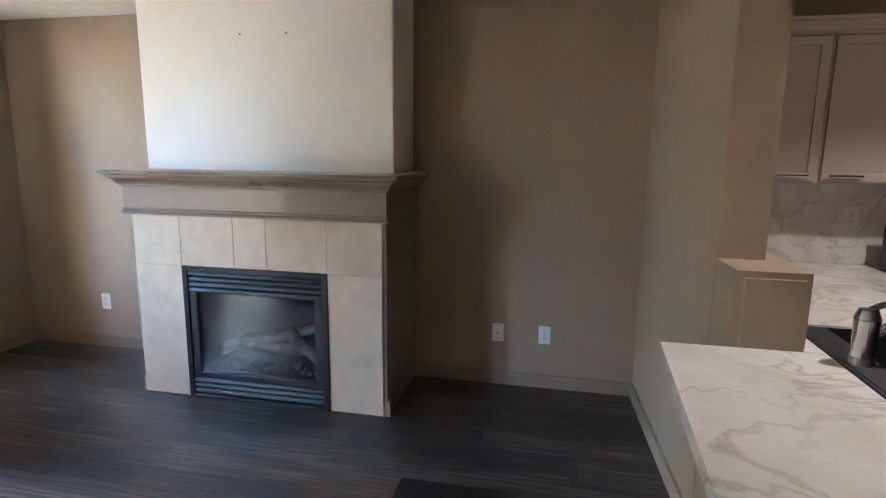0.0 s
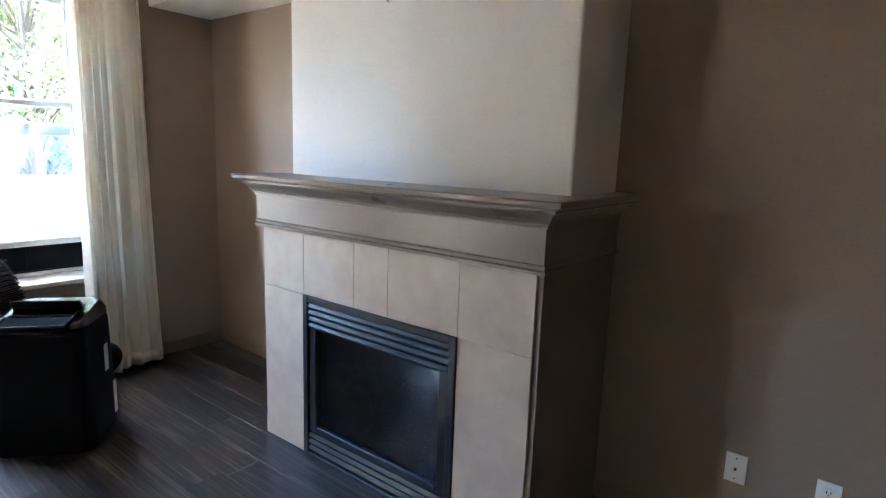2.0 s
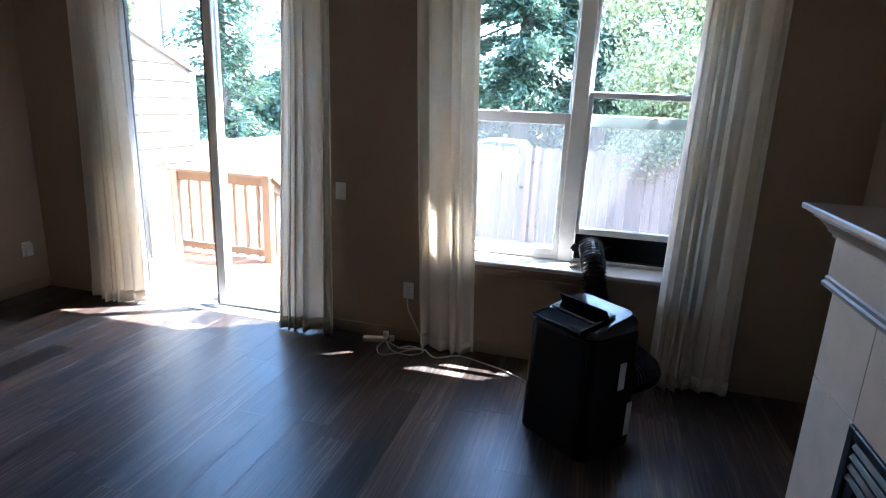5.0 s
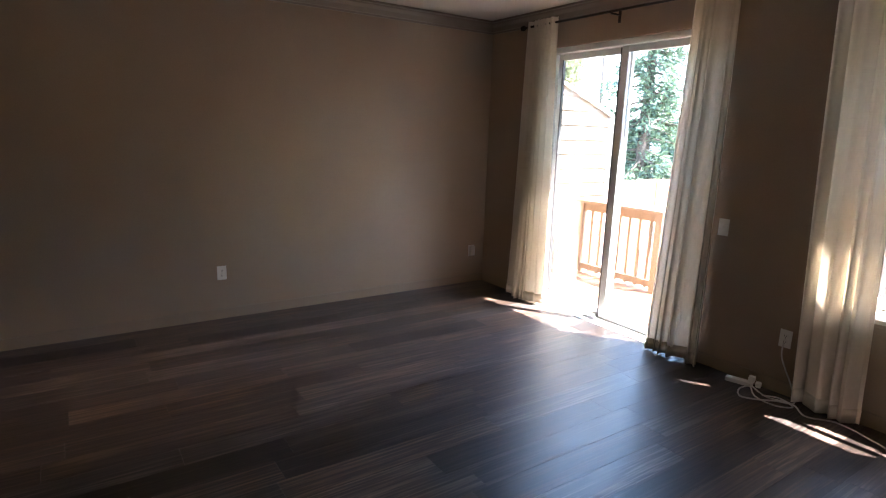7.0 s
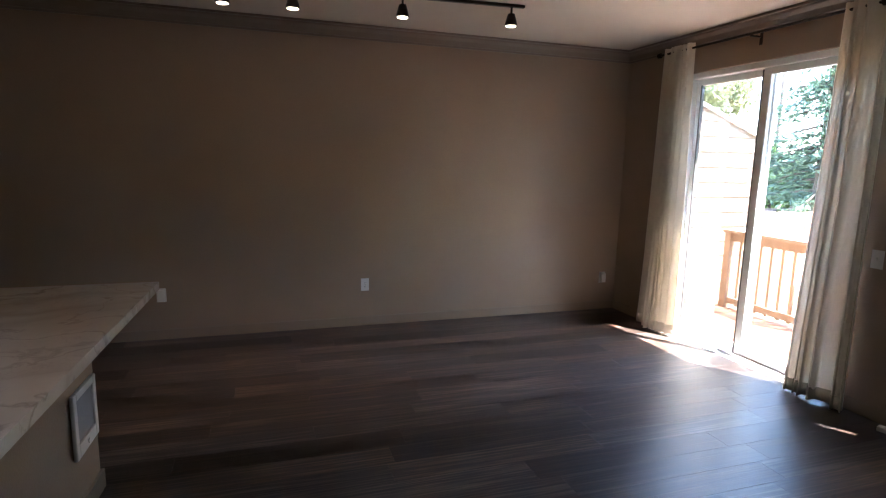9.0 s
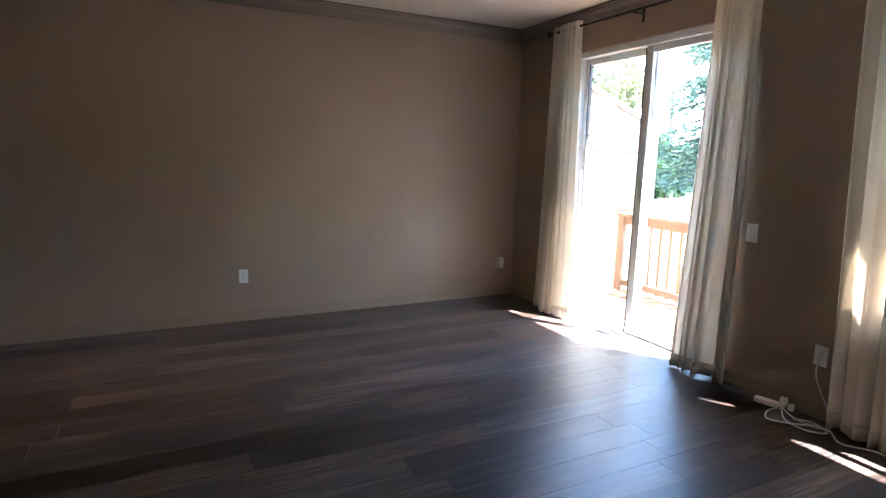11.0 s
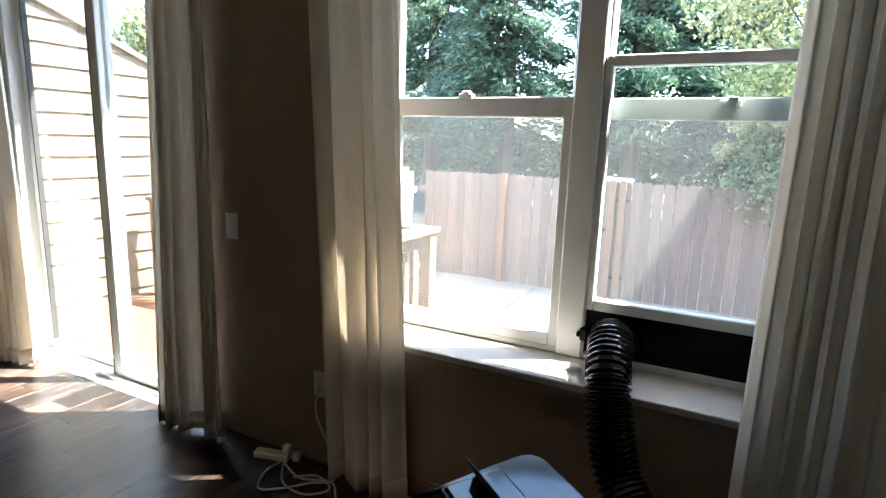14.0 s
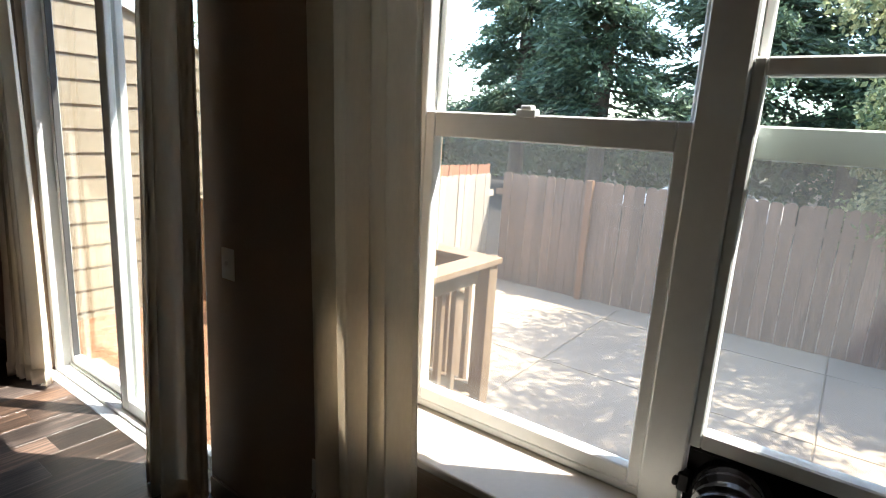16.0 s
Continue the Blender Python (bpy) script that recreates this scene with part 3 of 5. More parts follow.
for i in range(4):
    z = FZ - 0.052 - i * 0.032
    bm = boxes((FX0 + 0.036, FX1 - 0.036, fy + 0.004, fy + 0.034, z - 0.011, z + 0.011), bevel=0.003)
    bmesh.ops.rotate(bm, verts=bm.verts, cent=(0, fy + 0.02, z), matrix=Matrix.Rotation(radians(-28), 3, 'X'))
    part("louvre", bm, black_metal, fireplace)
for i in range(3):
    z = 0.042 + i * 0.034
    bm = boxes((FX0 + 0.036, FX1 - 0.036, fy + 0.004, fy + 0.034, z - 0.012, z + 0.012), bevel=0.003)
    bmesh.ops.rotate(bm, verts=bm.verts, cent=(0, fy + 0.02, z), matrix=Matrix.Rotation(radians(-28), 3, 'X'))
    part("louvre", bm, black_metal, fireplace)
GX0, GX1, GZ0, GZ1 = FX0 + 0.085, FX1 - 0.085, 0.165, 0.665
part("glass_frame", boxes((FX0 + 0.036, GX0, fy + 0.01, fy + 0.04, 0.13, 0.69), (GX1, FX1 - 0.036, fy + 0.01, fy + 0.04, 0.13, 0.69), (GX0, GX1, fy + 0.01, fy + 0.04, 0.13, GZ0), (GX0, GX1, fy + 0.01, fy + 0.04, GZ1, 0.69), bevel=0.004), black_metal, fireplace)
pane = part("glass_pane", boxes((GX0, GX1, fy + 0.022, fy + 0.026, GZ0, GZ1)), fire_glass, fireplace, "smoky fireproof glass")
part("firebox", boxes((FX0 + 0.01, FX0 + 0.05, SY + 0.03, 2.86, 0.02, 0.82), (FX1 - 0.05, FX1 - 0.01, SY + 0.03, 2.86, 0.02, 0.82), (FX0 + 0.05, FX1 - 0.05, 2.82, 2.86, 0.02, 0.82), (FX0 + 0.05, FX1 - 0.05, SY + 0.03, 2.82, 0.02, 0.17), (FX0 + 0.05, FX1 - 0.05, SY + 0.03, 2.82, 0.70, 0.82)), firebox_mat, fireplace, "sooty dark firebox")


def log(a, b, r, knots):
    bm = bmesh.new()
    a, b = Vector(a), Vector(b)
    rings = []
    way = (b - a).normalized()
    side = way.orthogonal().normalized()
    other = way.cross(side)
    for i in range(15):
        t = i / 14
        p = a.lerp(b, t) + Vector((0, 0, 0.03 * math.sin(t * 3.1 + knots)))
        rings.append([bm.verts.new(p + (side * math.cos(k) + other * math.sin(k)) * r * (1 + 0.22 * noise.noise(p * 14 + Vector((math.cos(k), math.sin(k), knots))))) for k in np.linspace(0, 6.283, 12, endpoint=False)])
    for p, q in zip(rings, rings[1:]):
        for k in range(12):
            bm.faces.new((p[k], p[(k + 1) % 12], q[(k + 1) % 12], q[k]))
    bm.faces.new(rings[0][::-1])
    bm.faces.new(rings[-1])
    return bm


for a, b, r, k in (((-1.72, 2.50, 0.25), (-1.42, 2.66, 0.36), 0.038, 1), ((-1.05, 2.52, 0.215), (-1.30, 2.60, 0.43), 0.036, 2), ((-1.66, 2.70, 0.27), (-1.06, 2.70, 0.29), 0.046, 3), ((-1.55, 2.60, 0.36), (-1.12, 2.66, 0.40), 0.032, 4)):
    part("log", log(a, b, r, k), log_mat, fireplace, "charred ceramic log", smooth=True)
bm = bmesh.new()
random.seed(4)
for i in range(90):
    x, y = random.uniform(-1.74, -1.03), random.uniform(2.47, 2.62)
    bmesh.ops.create_icosphere(bm, subdivisions=1, radius=random.uniform(0.006, 0.02), matrix=Matrix.LocRotScale((x, y, 0.178), Euler((random.random(), random.random(), 0)), (1, 1, 0.7)))
tagged(part("embers", bm, ember_mat, fireplace, "loose grey ember stones"), kind="stuff")


# ---- window, sliding door, curtains ----
def window():
    w = thing("window_1", "white vinyl twin hung window with one raised sash", "window")
    tagged(w, kind="structure")
    xi, xm, xo = FRAME_X + 0.03, FRAME_X - 0.015, FRAME_X - 0.06
    part("window_frame", boxes((xo, xi, WIN_Y0, WIN_Y0 + 0.04, WIN_Z0, WIN_Z1), (xo, xi, WIN_Y1 - 0.04, WIN_Y1, WIN_Z0, WIN_Z1), (xo, xi, WIN_Y0 + 0.04, WIN_Y1 - 0.04, WIN_Z0, WIN_Z0 + 0.025), (xo, xi, WIN_Y0 + 0.04, WIN_Y1 - 0.04, WIN_Z1 - 0.04, WIN_Z1), bevel=0.004), vinyl_white, w)
    part("mullion", boxes((xo, xi + 0.01, MULL - 0.05, MULL + 0.05, WIN_Z0, WIN_Z1), bevel=0.005), vinyl_white, w)

    def sash(name, x0, x1, y0, y1, z0, z1, s, rail_top, rail_bottom):
        part(name, boxes((x0, x1, y0, y0 + s, z0, z1), (x0, x1, y1 - s, y1, z0, z1), (x0, x1, y0 + s, y1 - s, z0, z0 + rail_bottom), (x0, x1, y0 + s, y1 - s, z1 - rail_top, z1), bevel=0.004), vinyl_white, w)
        g = part("pane", boxes((x0 + 0.012, x0 + 0.016, y0 + s - 0.004, y1 - s + 0.004, z0 + rail_bottom - 0.004, z1 - rail_top + 0.004)), window_glass, w)
        g.visible_shadow = False

    ya, yb, yc, yd = WIN_Y0 + 0.04, MULL - 0.05, MULL + 0.05, WIN_Y1 - 0.04
    zt = WIN_Z1 - 0.04
    sash("upper_sash", xm - 0.03, xm, ya, yb, 1.56, zt, 0.02, 0.03, 0.06)
    sash("lower_sash", xm + 0.002, xi, ya, yb, WIN_Z0 + 0.025, 1.622, 0.035, 0.075, 0.045)
    sash("upper_sash", xm - 0.03, xm, yc, yd, 1.545, zt, 0.02, 0.03, 0.075)
    sash("lower_sash", xm + 0.002, xi, yc, yd, 0.848, 1.76, 0.028, 0.04, 0.042)
    for y, z, x in ((1.0, 1.624, xi - 0.012), (1.935, 1.60, xm)):
        part("sash_lock", boxes((x - 0.012, x + 0.014, y - 0.03, y + 0.03, z - 0.012, z + 0.012), (x - 0.006, x + 0.022, y - 0.012, y + 0.02, z + 0.008, z + 0.022), bevel=0.003), vinyl_white, w)
    scr = part("insect_screen", boxes((xo - 0.012, xo - 0.010, yc, yd, WIN_Z0 + 0.025, 1.58)), screen_mesh, w, "fine grey insect screen")
    scr.visible_shadow = False
    scr = part("insect_screen", boxes((xo - 0.012, xo - 0.010, ya, yb, WIN_Z0 + 0.025, 1.58)), screen_mesh, w, "fine grey insect screen")
    scr.visible_shadow = False
    sill = boxes((FRAME_X - 0.06, XW + 0.035, WIN_Y0 - 0.06, WIN_Y1 + 0.06, WIN_Z0 - 0.028, WIN_Z0 - 0.001), bevel=0.006, segments=2)
    part("window_sill", sill, sill_paint, w, "painted window sill catching the sun")
    part("apron", boxes((XW - 0.002, XW + 0.018, WIN_Y0 - 0.03, WIN_Y1 + 0.03, WIN_Z0 - 0.09, WIN_Z0 - 0.029), (XW, XW + 0.024, WIN_Y0 - 0.03, WIN_Y1 + 0.03, WIN_Z0 - 0.05, WIN_Z0 - 0.0295), bevel=0.004), trim_paint, w)


window()


def sliding_door():
    d = thing("door_1", "white vinyl sliding glass patio door, closed", "door")
    tagged(d, kind="structure")
    x0, x1 = XW - 0.15, XW - 0.03
    part("door_frame", boxes((x0, x1, DOOR_Y0, DOOR_Y0 + 0.05, 0, DOOR_Z), (x0, x1, DOOR_Y1 - 0.05, DOOR_Y1, 0, DOOR_Z), (x0, x1, DOOR_Y0 + 0.05, DOOR_Y1 - 0.05, DOOR_Z - 0.05, DOOR_Z), bevel=0.004), vinyl_white, d)
    part("threshold", boxes((x0 - 0.03, XW + 0.03, DOOR_Y0, DOOR_Y1, -0.012, 0.006), (x0, x1, DOOR_Y0 + 0.05, DOOR_Y1 - 0.05, 0.006, 0.03), (x0 + 0.05, x0 + 0.06, DOOR_Y0 + 0.05, DOOR_Y1 - 0.05, 0.03, 0.045), bevel=0.003), vinyl_white, d, "white door track")
    mid = -1.10

    def leaf(x, y0, y1, s0, s1):
        part("door_panel", boxes((x, x + 0.035, y0, y0 + s0, 0.03, DOOR_Z - 0.05), (x, x + 0.035, y1 - s1, y1, 0.03, DOOR_Z - 0.05), (x, x + 0.035, y0 + s0, y1 - s1, 0.03, 0.10), (x, x + 0.035, y0 + s0, y1 - s1, DOOR_Z - 0.105, DOOR_Z - 0.05), bevel=0.004), vinyl_white, d)
        g = part("pane", boxes((x + 0.014, x + 0.020, y0 + s0 - 0.005, y1 - s1 + 0.005, 0.095, DOOR_Z - 0.10)), window_glass, d)
        g.visible_shadow = False

    leaf(x0 + 0.012, DOOR_Y0 + 0.05, mid + 0.03, 0.05, 0.045)
    leaf(x0 + 0.06, mid - 0.045, DOOR_Y1 - 0.05, 0.07, 0.05)
    part("weather_strip", boxes((x0 + 0.044, x0 + 0.092, mid - 0.058, mid - 0.046, 0.03, DOOR_Z - 0.06), (x0 + 0.02, x0 + 0.05, DOOR_Y0 + 0.1, DOOR_Y0 + 0.112, 0.1, DOOR_Z - 0.1)), door_dark, d, "dark weather strip on the meeting stile")


sliding_door()


def curtain(name_label, y0, y1, b0, b1, seed, folds, x=XW + 0.105, top=2.65, drop=0.015):
    """A hanging panel: from y0..y1 at the rod to b0..b1 at the hem."""
    c = thing("curtain", name_label, "curtain", "curtains")
    rnd = random.Random(seed)
    nu, nv = folds * 18, 40
    phases = [rnd.uniform(-0.6, 0.6) for _ in range(folds + 1)]
    amps = [rnd.uniform(0.3, 1.3) for _ in range(folds + 1)]
    verts, faces = [], []
    for j in range(nv + 1):
        v = j / nv
        for i in range(nu + 1):
            u = i / nu
            f = folds * min(1.0, max(0.0, u + 0.11 * math.sin(2 * math.pi * u + seed) * math.sin(math.pi * u)))
            k = min(int(f), folds - 1)
            w = f - k
            a = amps[k] * (1 - w) + amps[k + 1] * w
            ph = phases[k] * (1 - w) + phases[k + 1] * w
            spread = (0.026 + 0.020 * v) * (0.75 + 0.45 * math.sin(5.1 * u + seed) ** 2)
            wave = math.sin(2 * math.pi * f + ph * v * 1.6)
            yy = (y0 + (y1 - y0) * u) * (1 - v) + (b0 + (b1 - b0) * u) * v + 0.012 * math.sin(4 * math.pi * f + ph) * v
            sway = 0.02 * math.sin(3 * v + seed) * v
            verts.append((x + spread * a * (wave + 0.22 * math.sin(4 * math.pi * f + 2 * ph + seed + 1.3 * v) + 0.10 * math.sin(6 * math.pi * f + seed * 2 + 2.5 * v) + 0.3 * math.sin(2.2 * math.pi * u + seed + v)) + sway, yy, top - (top - drop) * v + 0.008 * math.sin(5 * u + seed) * v))
    for j in range(nv):
        for i in range(nu):
            p = j * (nu + 1) + i
            faces.append((p, p + 1, p + nu + 2, p + nu + 1))
    panel = new("panel", mesh_from("panel", verts, faces, curtain_cloth, True))
    panel.parent = c
    solid = panel.modifiers.new("thickness", 'SOLIDIFY')
    solid.thickness = 0.0025
    hem = new("hem", mesh_from("hem", [(vx + 0.0018, vy, vz + (0.0 if n > nu else 0.09)) for n, (vx, vy, vz) in enumerate(verts[-(nu + 1):] * 2)], [(i, i + 1, i + nu + 2, i + nu + 1) for i in range(nu)], curtain_cloth, True))
    hem.parent = c
    hs = hem.modifiers.new("thickness", 'SOLIDIFY')
    hs.thickness = 0.003
    return c


curtain("cream linen curtain hanging beside the patio door", -2.12, -1.74, -2.23, -1.69, 3, 7)
curtain("cream linen curtain bunched beside the patio door", -0.42, -0.10, -0.50, -0.07, 5, 5)
curtain("cream linen curtain hanging in front of the window edge", 0.475, 0.865, 0.575, 0.95, 8, 4)
curtain("cream linen curtain hanging beside the fireplace alcove", 2.095, 2.49, 2.06, 2.53, 11, 6)


def curtain_rod(y0, y1, brackets, label):
    r = thing("curtain_rod", label, "curtain rod", "curtain rods")
    x, z = XW + 0.10, 2.605
    part("rod", cyl((x, y0, z), (x, y1, z), 0.010), rod_metal, r)
    for y in (y0, y1):
        part("finial", cyl((x, y - 0.012, z), (x, y + 0.012, z), 0.024, 0.024), rod_metal, r)
    for y in brackets:
        part("bracket", boxes((XW, XW + 0.006, y - 0.012, y + 0.012, z - 0.075, z + 0.02), (XW + 0.006, x + 0.01, y - 0.006, y + 0.006, z - 0.022, z - 0.010)), rod_metal, r)


curtain_rod(-2.20, -0.17, (-2.1, -1.15, -0.3), "dark metal curtain rod above the patio door")
curtain_rod(0.42, 2.53, (0.55, 1.485, 2.4), "dark metal curtain rod above the window")


# ---- wall plates ----
def wall_plate(label, m, style, group="wall plates"):
    """A plate facing +x of its own axes, centre at the origin."""
    p = thing("wall_plate", label, "wall plate", group, m)
    part("plate", boxes((0, 0.006, -0.038, 0.038, -0.06, 0.06), bevel=0.003, segments=2), white_plastic, p)
    if style == "outlet":
        for z in (-0.021, 0.021):
            part("socket", cyl((0.006, 0, z), (0.0085, 0, z), 0.017, sides=18), white_plastic, p)
            part("slots", boxes((0.0085, 0.009, -0.008, -0.005, z - 0.005, z + 0.006), (0.0085, 0.009, 0.005, 0.008, z - 0.004, z + 0.005), (0.0085, 0.009, -0.002, 0.002, z - 0.012, z - 0.008)), dark_slot, p)
        part("screw", cyl((0.006, 0, 0), (0.0078, 0, 0), 0.003, sides=8), steel, p)
    elif style == "coax":
        part("jack", cyl((0.006, 0, 0), (0.016, 0, 0), 0.0055, sides=10), steel, p)
        for z in (-0.042, 0.042):
            part("screw", cyl((0.006, 0, z), (0.0075, 0, z), 0.003, sides=8), steel, p)
    elif style == "toggle":
        part("toggle", boxes((0.006, 0.020, -0.005, 0.005, -0.004, 0.012), bevel=0.002), white_plastic, p)
    elif style == "plugged":
        part("adapter", boxes((0.006, 0.042, -0.03, 0.026, -0.052, 0.05), bevel=0.006, segments=2), white_plastic, p, "white plug-in unit")
    return p


north, south, westward = -90, 90, 0
wall_plate("white coaxial wall plate on taupe wall", pose(-0.047, YN - 0.001, 0.351, 0, 0, north), "coax")
wall_plate("white duplex outlet on taupe wall", pose(0.252, YN - 0.001, 0.355, 0, 0, north), "outlet")
wall_plate("white duplex outlet in the fireplace alcove", pose(-3.04, YN - 0.001, 0.358, 0, 0, north), "outlet")
wall_plate("white duplex outlet on the long dark wall", pose(-0.925, YS + 0.001, 0.399, 0, 0, south), "outlet")
wall_plate("outlet with white plug-in unit near the patio door", pose(-3.55, YS + 0.001, 0.355, 0, 0, south), "plugged")
wall_plate("outlet with white plug-in unit on the long wall", pose(0.83, YS + 0.001, 0.389, 0, 0, south), "plugged")
wall_plate("white light switch beside the patio door", pose(XW + 0.001, -0.064, 1.033), "toggle")
wall_plate("white duplex outlet with a cord plugged in", pose(XW + 0.001, 0.449, 0.375), "outlet")


# ---- portable air conditioner ----
def rounded_box(w, d, z0, z1, r, taper=1.0, seg=5):
    pts = []
    for cx, cy, a0 in ((w / 2 - r, d / 2 - r, 0), (-w / 2 + r, d / 2 - r, 90), (-w / 2 + r, -d / 2 + r, 180), (w / 2 - r, -d / 2 + r, 270)):
        for k in range(seg + 1):
            a = radians(a0 + 90 * k / seg)
            pts.append((cx + r * math.cos(a), cy + r * math.sin(a)))
    bm = bmesh.new()
    levels = [(z0, 0.985), (z0 + 0.012, 1.0), (z1 - 0.03, taper), (z1 - 0.012, taper * 0.985), (z1, taper * 0.95)]
    rings = [[bm.verts.new((x * s, y * s, z)) for x, y in pts] for z, s in levels]
    n = len(pts)
    for a, b in zip(rings, rings[1:]):
        for k in range(n):
            bm.faces.new((a[k], a[(k + 1) % n], b[(k + 1) % n], b[k]))
    bm.faces.new(rings[0][::-1])
    bm.faces.new(rings[-1])
    bmesh.ops.recalc_face_normals(bm, faces=bm.faces)
    return bm


ac = thing("air_conditioner", "black portable air conditioner standing before the window", "air conditioner", at=pose(-2.88, 1.65, 0, 0, 0, 50))
AW, AD, AH = 0.44, 0.385, 0.705
part("body", rounded_box(AW, AD, 0.03, AH - 0.06, 0.06, 0.945), black_matte, ac, "matte black housing", smooth=False)
def loft(w, d, r, levels, seg=6):
    """A rounded block through levels of (height, scale, shift along y)."""
    pts = []
    for cx, cy, a0 in ((w / 2 - r, d / 2 - r, 0), (-w / 2 + r, d / 2 - r, 90), (-w / 2 + r, -d / 2 + r, 180), (w / 2 - r, -d / 2 + r, 270)):
        for k in range(seg + 1):
            a = radians(a0 + 90 * k / seg)
            pts.append((cx + r * math.cos(a), cy + r * math.sin(a)))
    bm = bmesh.new()
    rings = [[bm.verts.new((x * q, y * q + dy, z + 0.05 * (y / d) * (z > AH - 0.05))) for x, y in pts] for z, q, dy in levels]
    n = len(pts)
    for a, b in zip(rings, rings[1:]):
        for k in range(n):
            bm.faces.new((a[k], a[(k + 1) % n], b[(k + 1) % n], b[k]))
    bm.faces.new(rings[0][::-1])
    bm.faces.new(rings[-1])
    bmesh.ops.recalc_face_normals(bm, faces=bm.faces)
    return bm


part("top_shell", loft(AW * 0.935, AD * 0.935, 0.06, [(AH - 0.061, 1.0, 0), (AH - 0.047, 0.985, 0), (AH - 0.03, 0.945, 0), (AH - 0.018, 0.90, 0), (AH - 0.011, 0.85, 0)]), black_gloss, ac, "glossy black top shell")
part("front_seam", boxes((AW / 2 - 0.035, AW / 2 - 0.030, -AD / 2 - 0.002, -AD / 2 + 0.004, 0.05, AH - 0.08)), black_gloss, ac)
tilt = Matrix.Rotation(math.atan(0.05 / AD), 4, 'X')
bm = boxes((-0.14, 0.14, -0.128, -0.012, AH - 0.014, AH - 0.0085), bevel=0.002)
bm.transform(tilt)
part("outlet_grille", bm, dark_slot, ac)
bm = boxes((-0.146, 0.146, -0.135, -0.129, AH - 0.014, AH), (-0.146, -0.141, -0.129, -0.012, AH - 0.014, AH), (0.141, 0.146, -0.129, -0.012, AH - 0.014, AH), bevel=0.002)
bm.transform(tilt)
part("outlet_rim", bm, black_gloss, ac, "glossy raised rim round the air outlet")
bm = boxes((-0.152, 0.152, -0.003, 0.003, 0.0, 0.06), bevel=0.002)
bm.transform(Matrix.Translation((0, -0.012, AH - 0.004)) @ Matrix.Rotation(radians(30), 4, 'X'))
part("flap", bm, black_matte, ac, "open air flap")
bm = boxes((-0.142, 0.142, -0.008, 0.135, AH - 0.012, AH + 0.001), bevel=0.006, segments=2)
bm.transform(tilt)
part("control_panel", bm, black_gloss, ac, "glossy control panel")
part("label", boxes((AW / 2 - 0.002, AW / 2 + 0.001, 0.02, 0.065, 0.36, 0.50), bevel=0.0005), label_mat, ac, "pale printed sticker")
part("label", boxes((AW / 2 - 0.002, AW / 2 + 0.001, 0.11, 0.15, 0.09, 0.27), bevel=0.0005), label_mat, ac, "pale printed sticker")
for cx in (-0.12, 0.12):
    for cy in (-0.12, 0.12):
        part("caster", cyl((cx - 0.012, cy, 0.018), (cx + 0.012, cy, 0.018), 0.018, sides=14), tyre_rubber, ac)

hose = thing("exhaust_hose", "ribbed black exhaust hose from air conditioner to window", "hose")
part("tube", tube([(-3.930, 1.64, 0.755), (-3.86, 1.645, 0.76), (-3.73, 1.67, 0.69), (-3.67, 1.70, 0.55), (-3.62, 1.76, 0.38), (-3.45, 1.92, 0.27), (-3.22, 2.00, 0.28), (-3.08, 1.95, 0.30), (-2.965, 1.83, 0.30)], 0.078, 20, ribs=64, rib_depth=0.011), hose_mat, hose, smooth=False)
part("flange", cyl((-3.950, 1.64, 0.755), (-3.920, 1.64, 0.755), 0.088, 0.084, 28), black_matte, hose)
for y in (1.535, 1.745):
    part("clip", boxes((-3.950, -3.915, y - 0.014, y + 0.014, 0.73, 0.78), (-3.940, -3.905, y - 0.024, y - 0.012, 0.745, 0.765), bevel=0.004), black_matte, hose)
vent_panel = thing("vent_panel", "black plastic vent panel filling the raised sash gap", "vent panel")
part("panel", boxes((-3.970, -3.950, MULL + 0.052, WIN_Y1 - 0.042, WIN_Z0 + 0.026, 0.848), bevel=0.003), black_matte, vent_panel)
part("slider", boxes((-3.950, -3.944, 1.86, WIN_Y1 - 0.05, WIN_Z0 + 0.036, 0.838), bevel=0.002), black_matte, vent_panel)
part("lip", boxes((-3.950, -3.939, MULL + 0.054, WIN_Y1 - 0.044, WIN_Z0 + 0.027, WIN_Z0 + 0.035), (-3.950, -3.939, MULL + 0.054, WIN_Y1 - 0.044, 0.839, 0.847), bevel=0.001), black_matte, vent_panel)
remote = thing("remote_control", "white remote control lying on the window sill", "remote control", at=pose(-3.80, 1.50, WIN_Z0 - 0.001, 0, 0, 25))
part("case", boxes((-0.02, 0.02, -0.06, 0.06, 0, 0.018), bevel=0.005, segments=2), white_plastic, remote)
for k in range(3):
    part("button", boxes((-0.012, 0.012, -0.03 + k * 0.02, -0.018 + k * 0.02, 0.018, 0.020)), label_mat, remote)

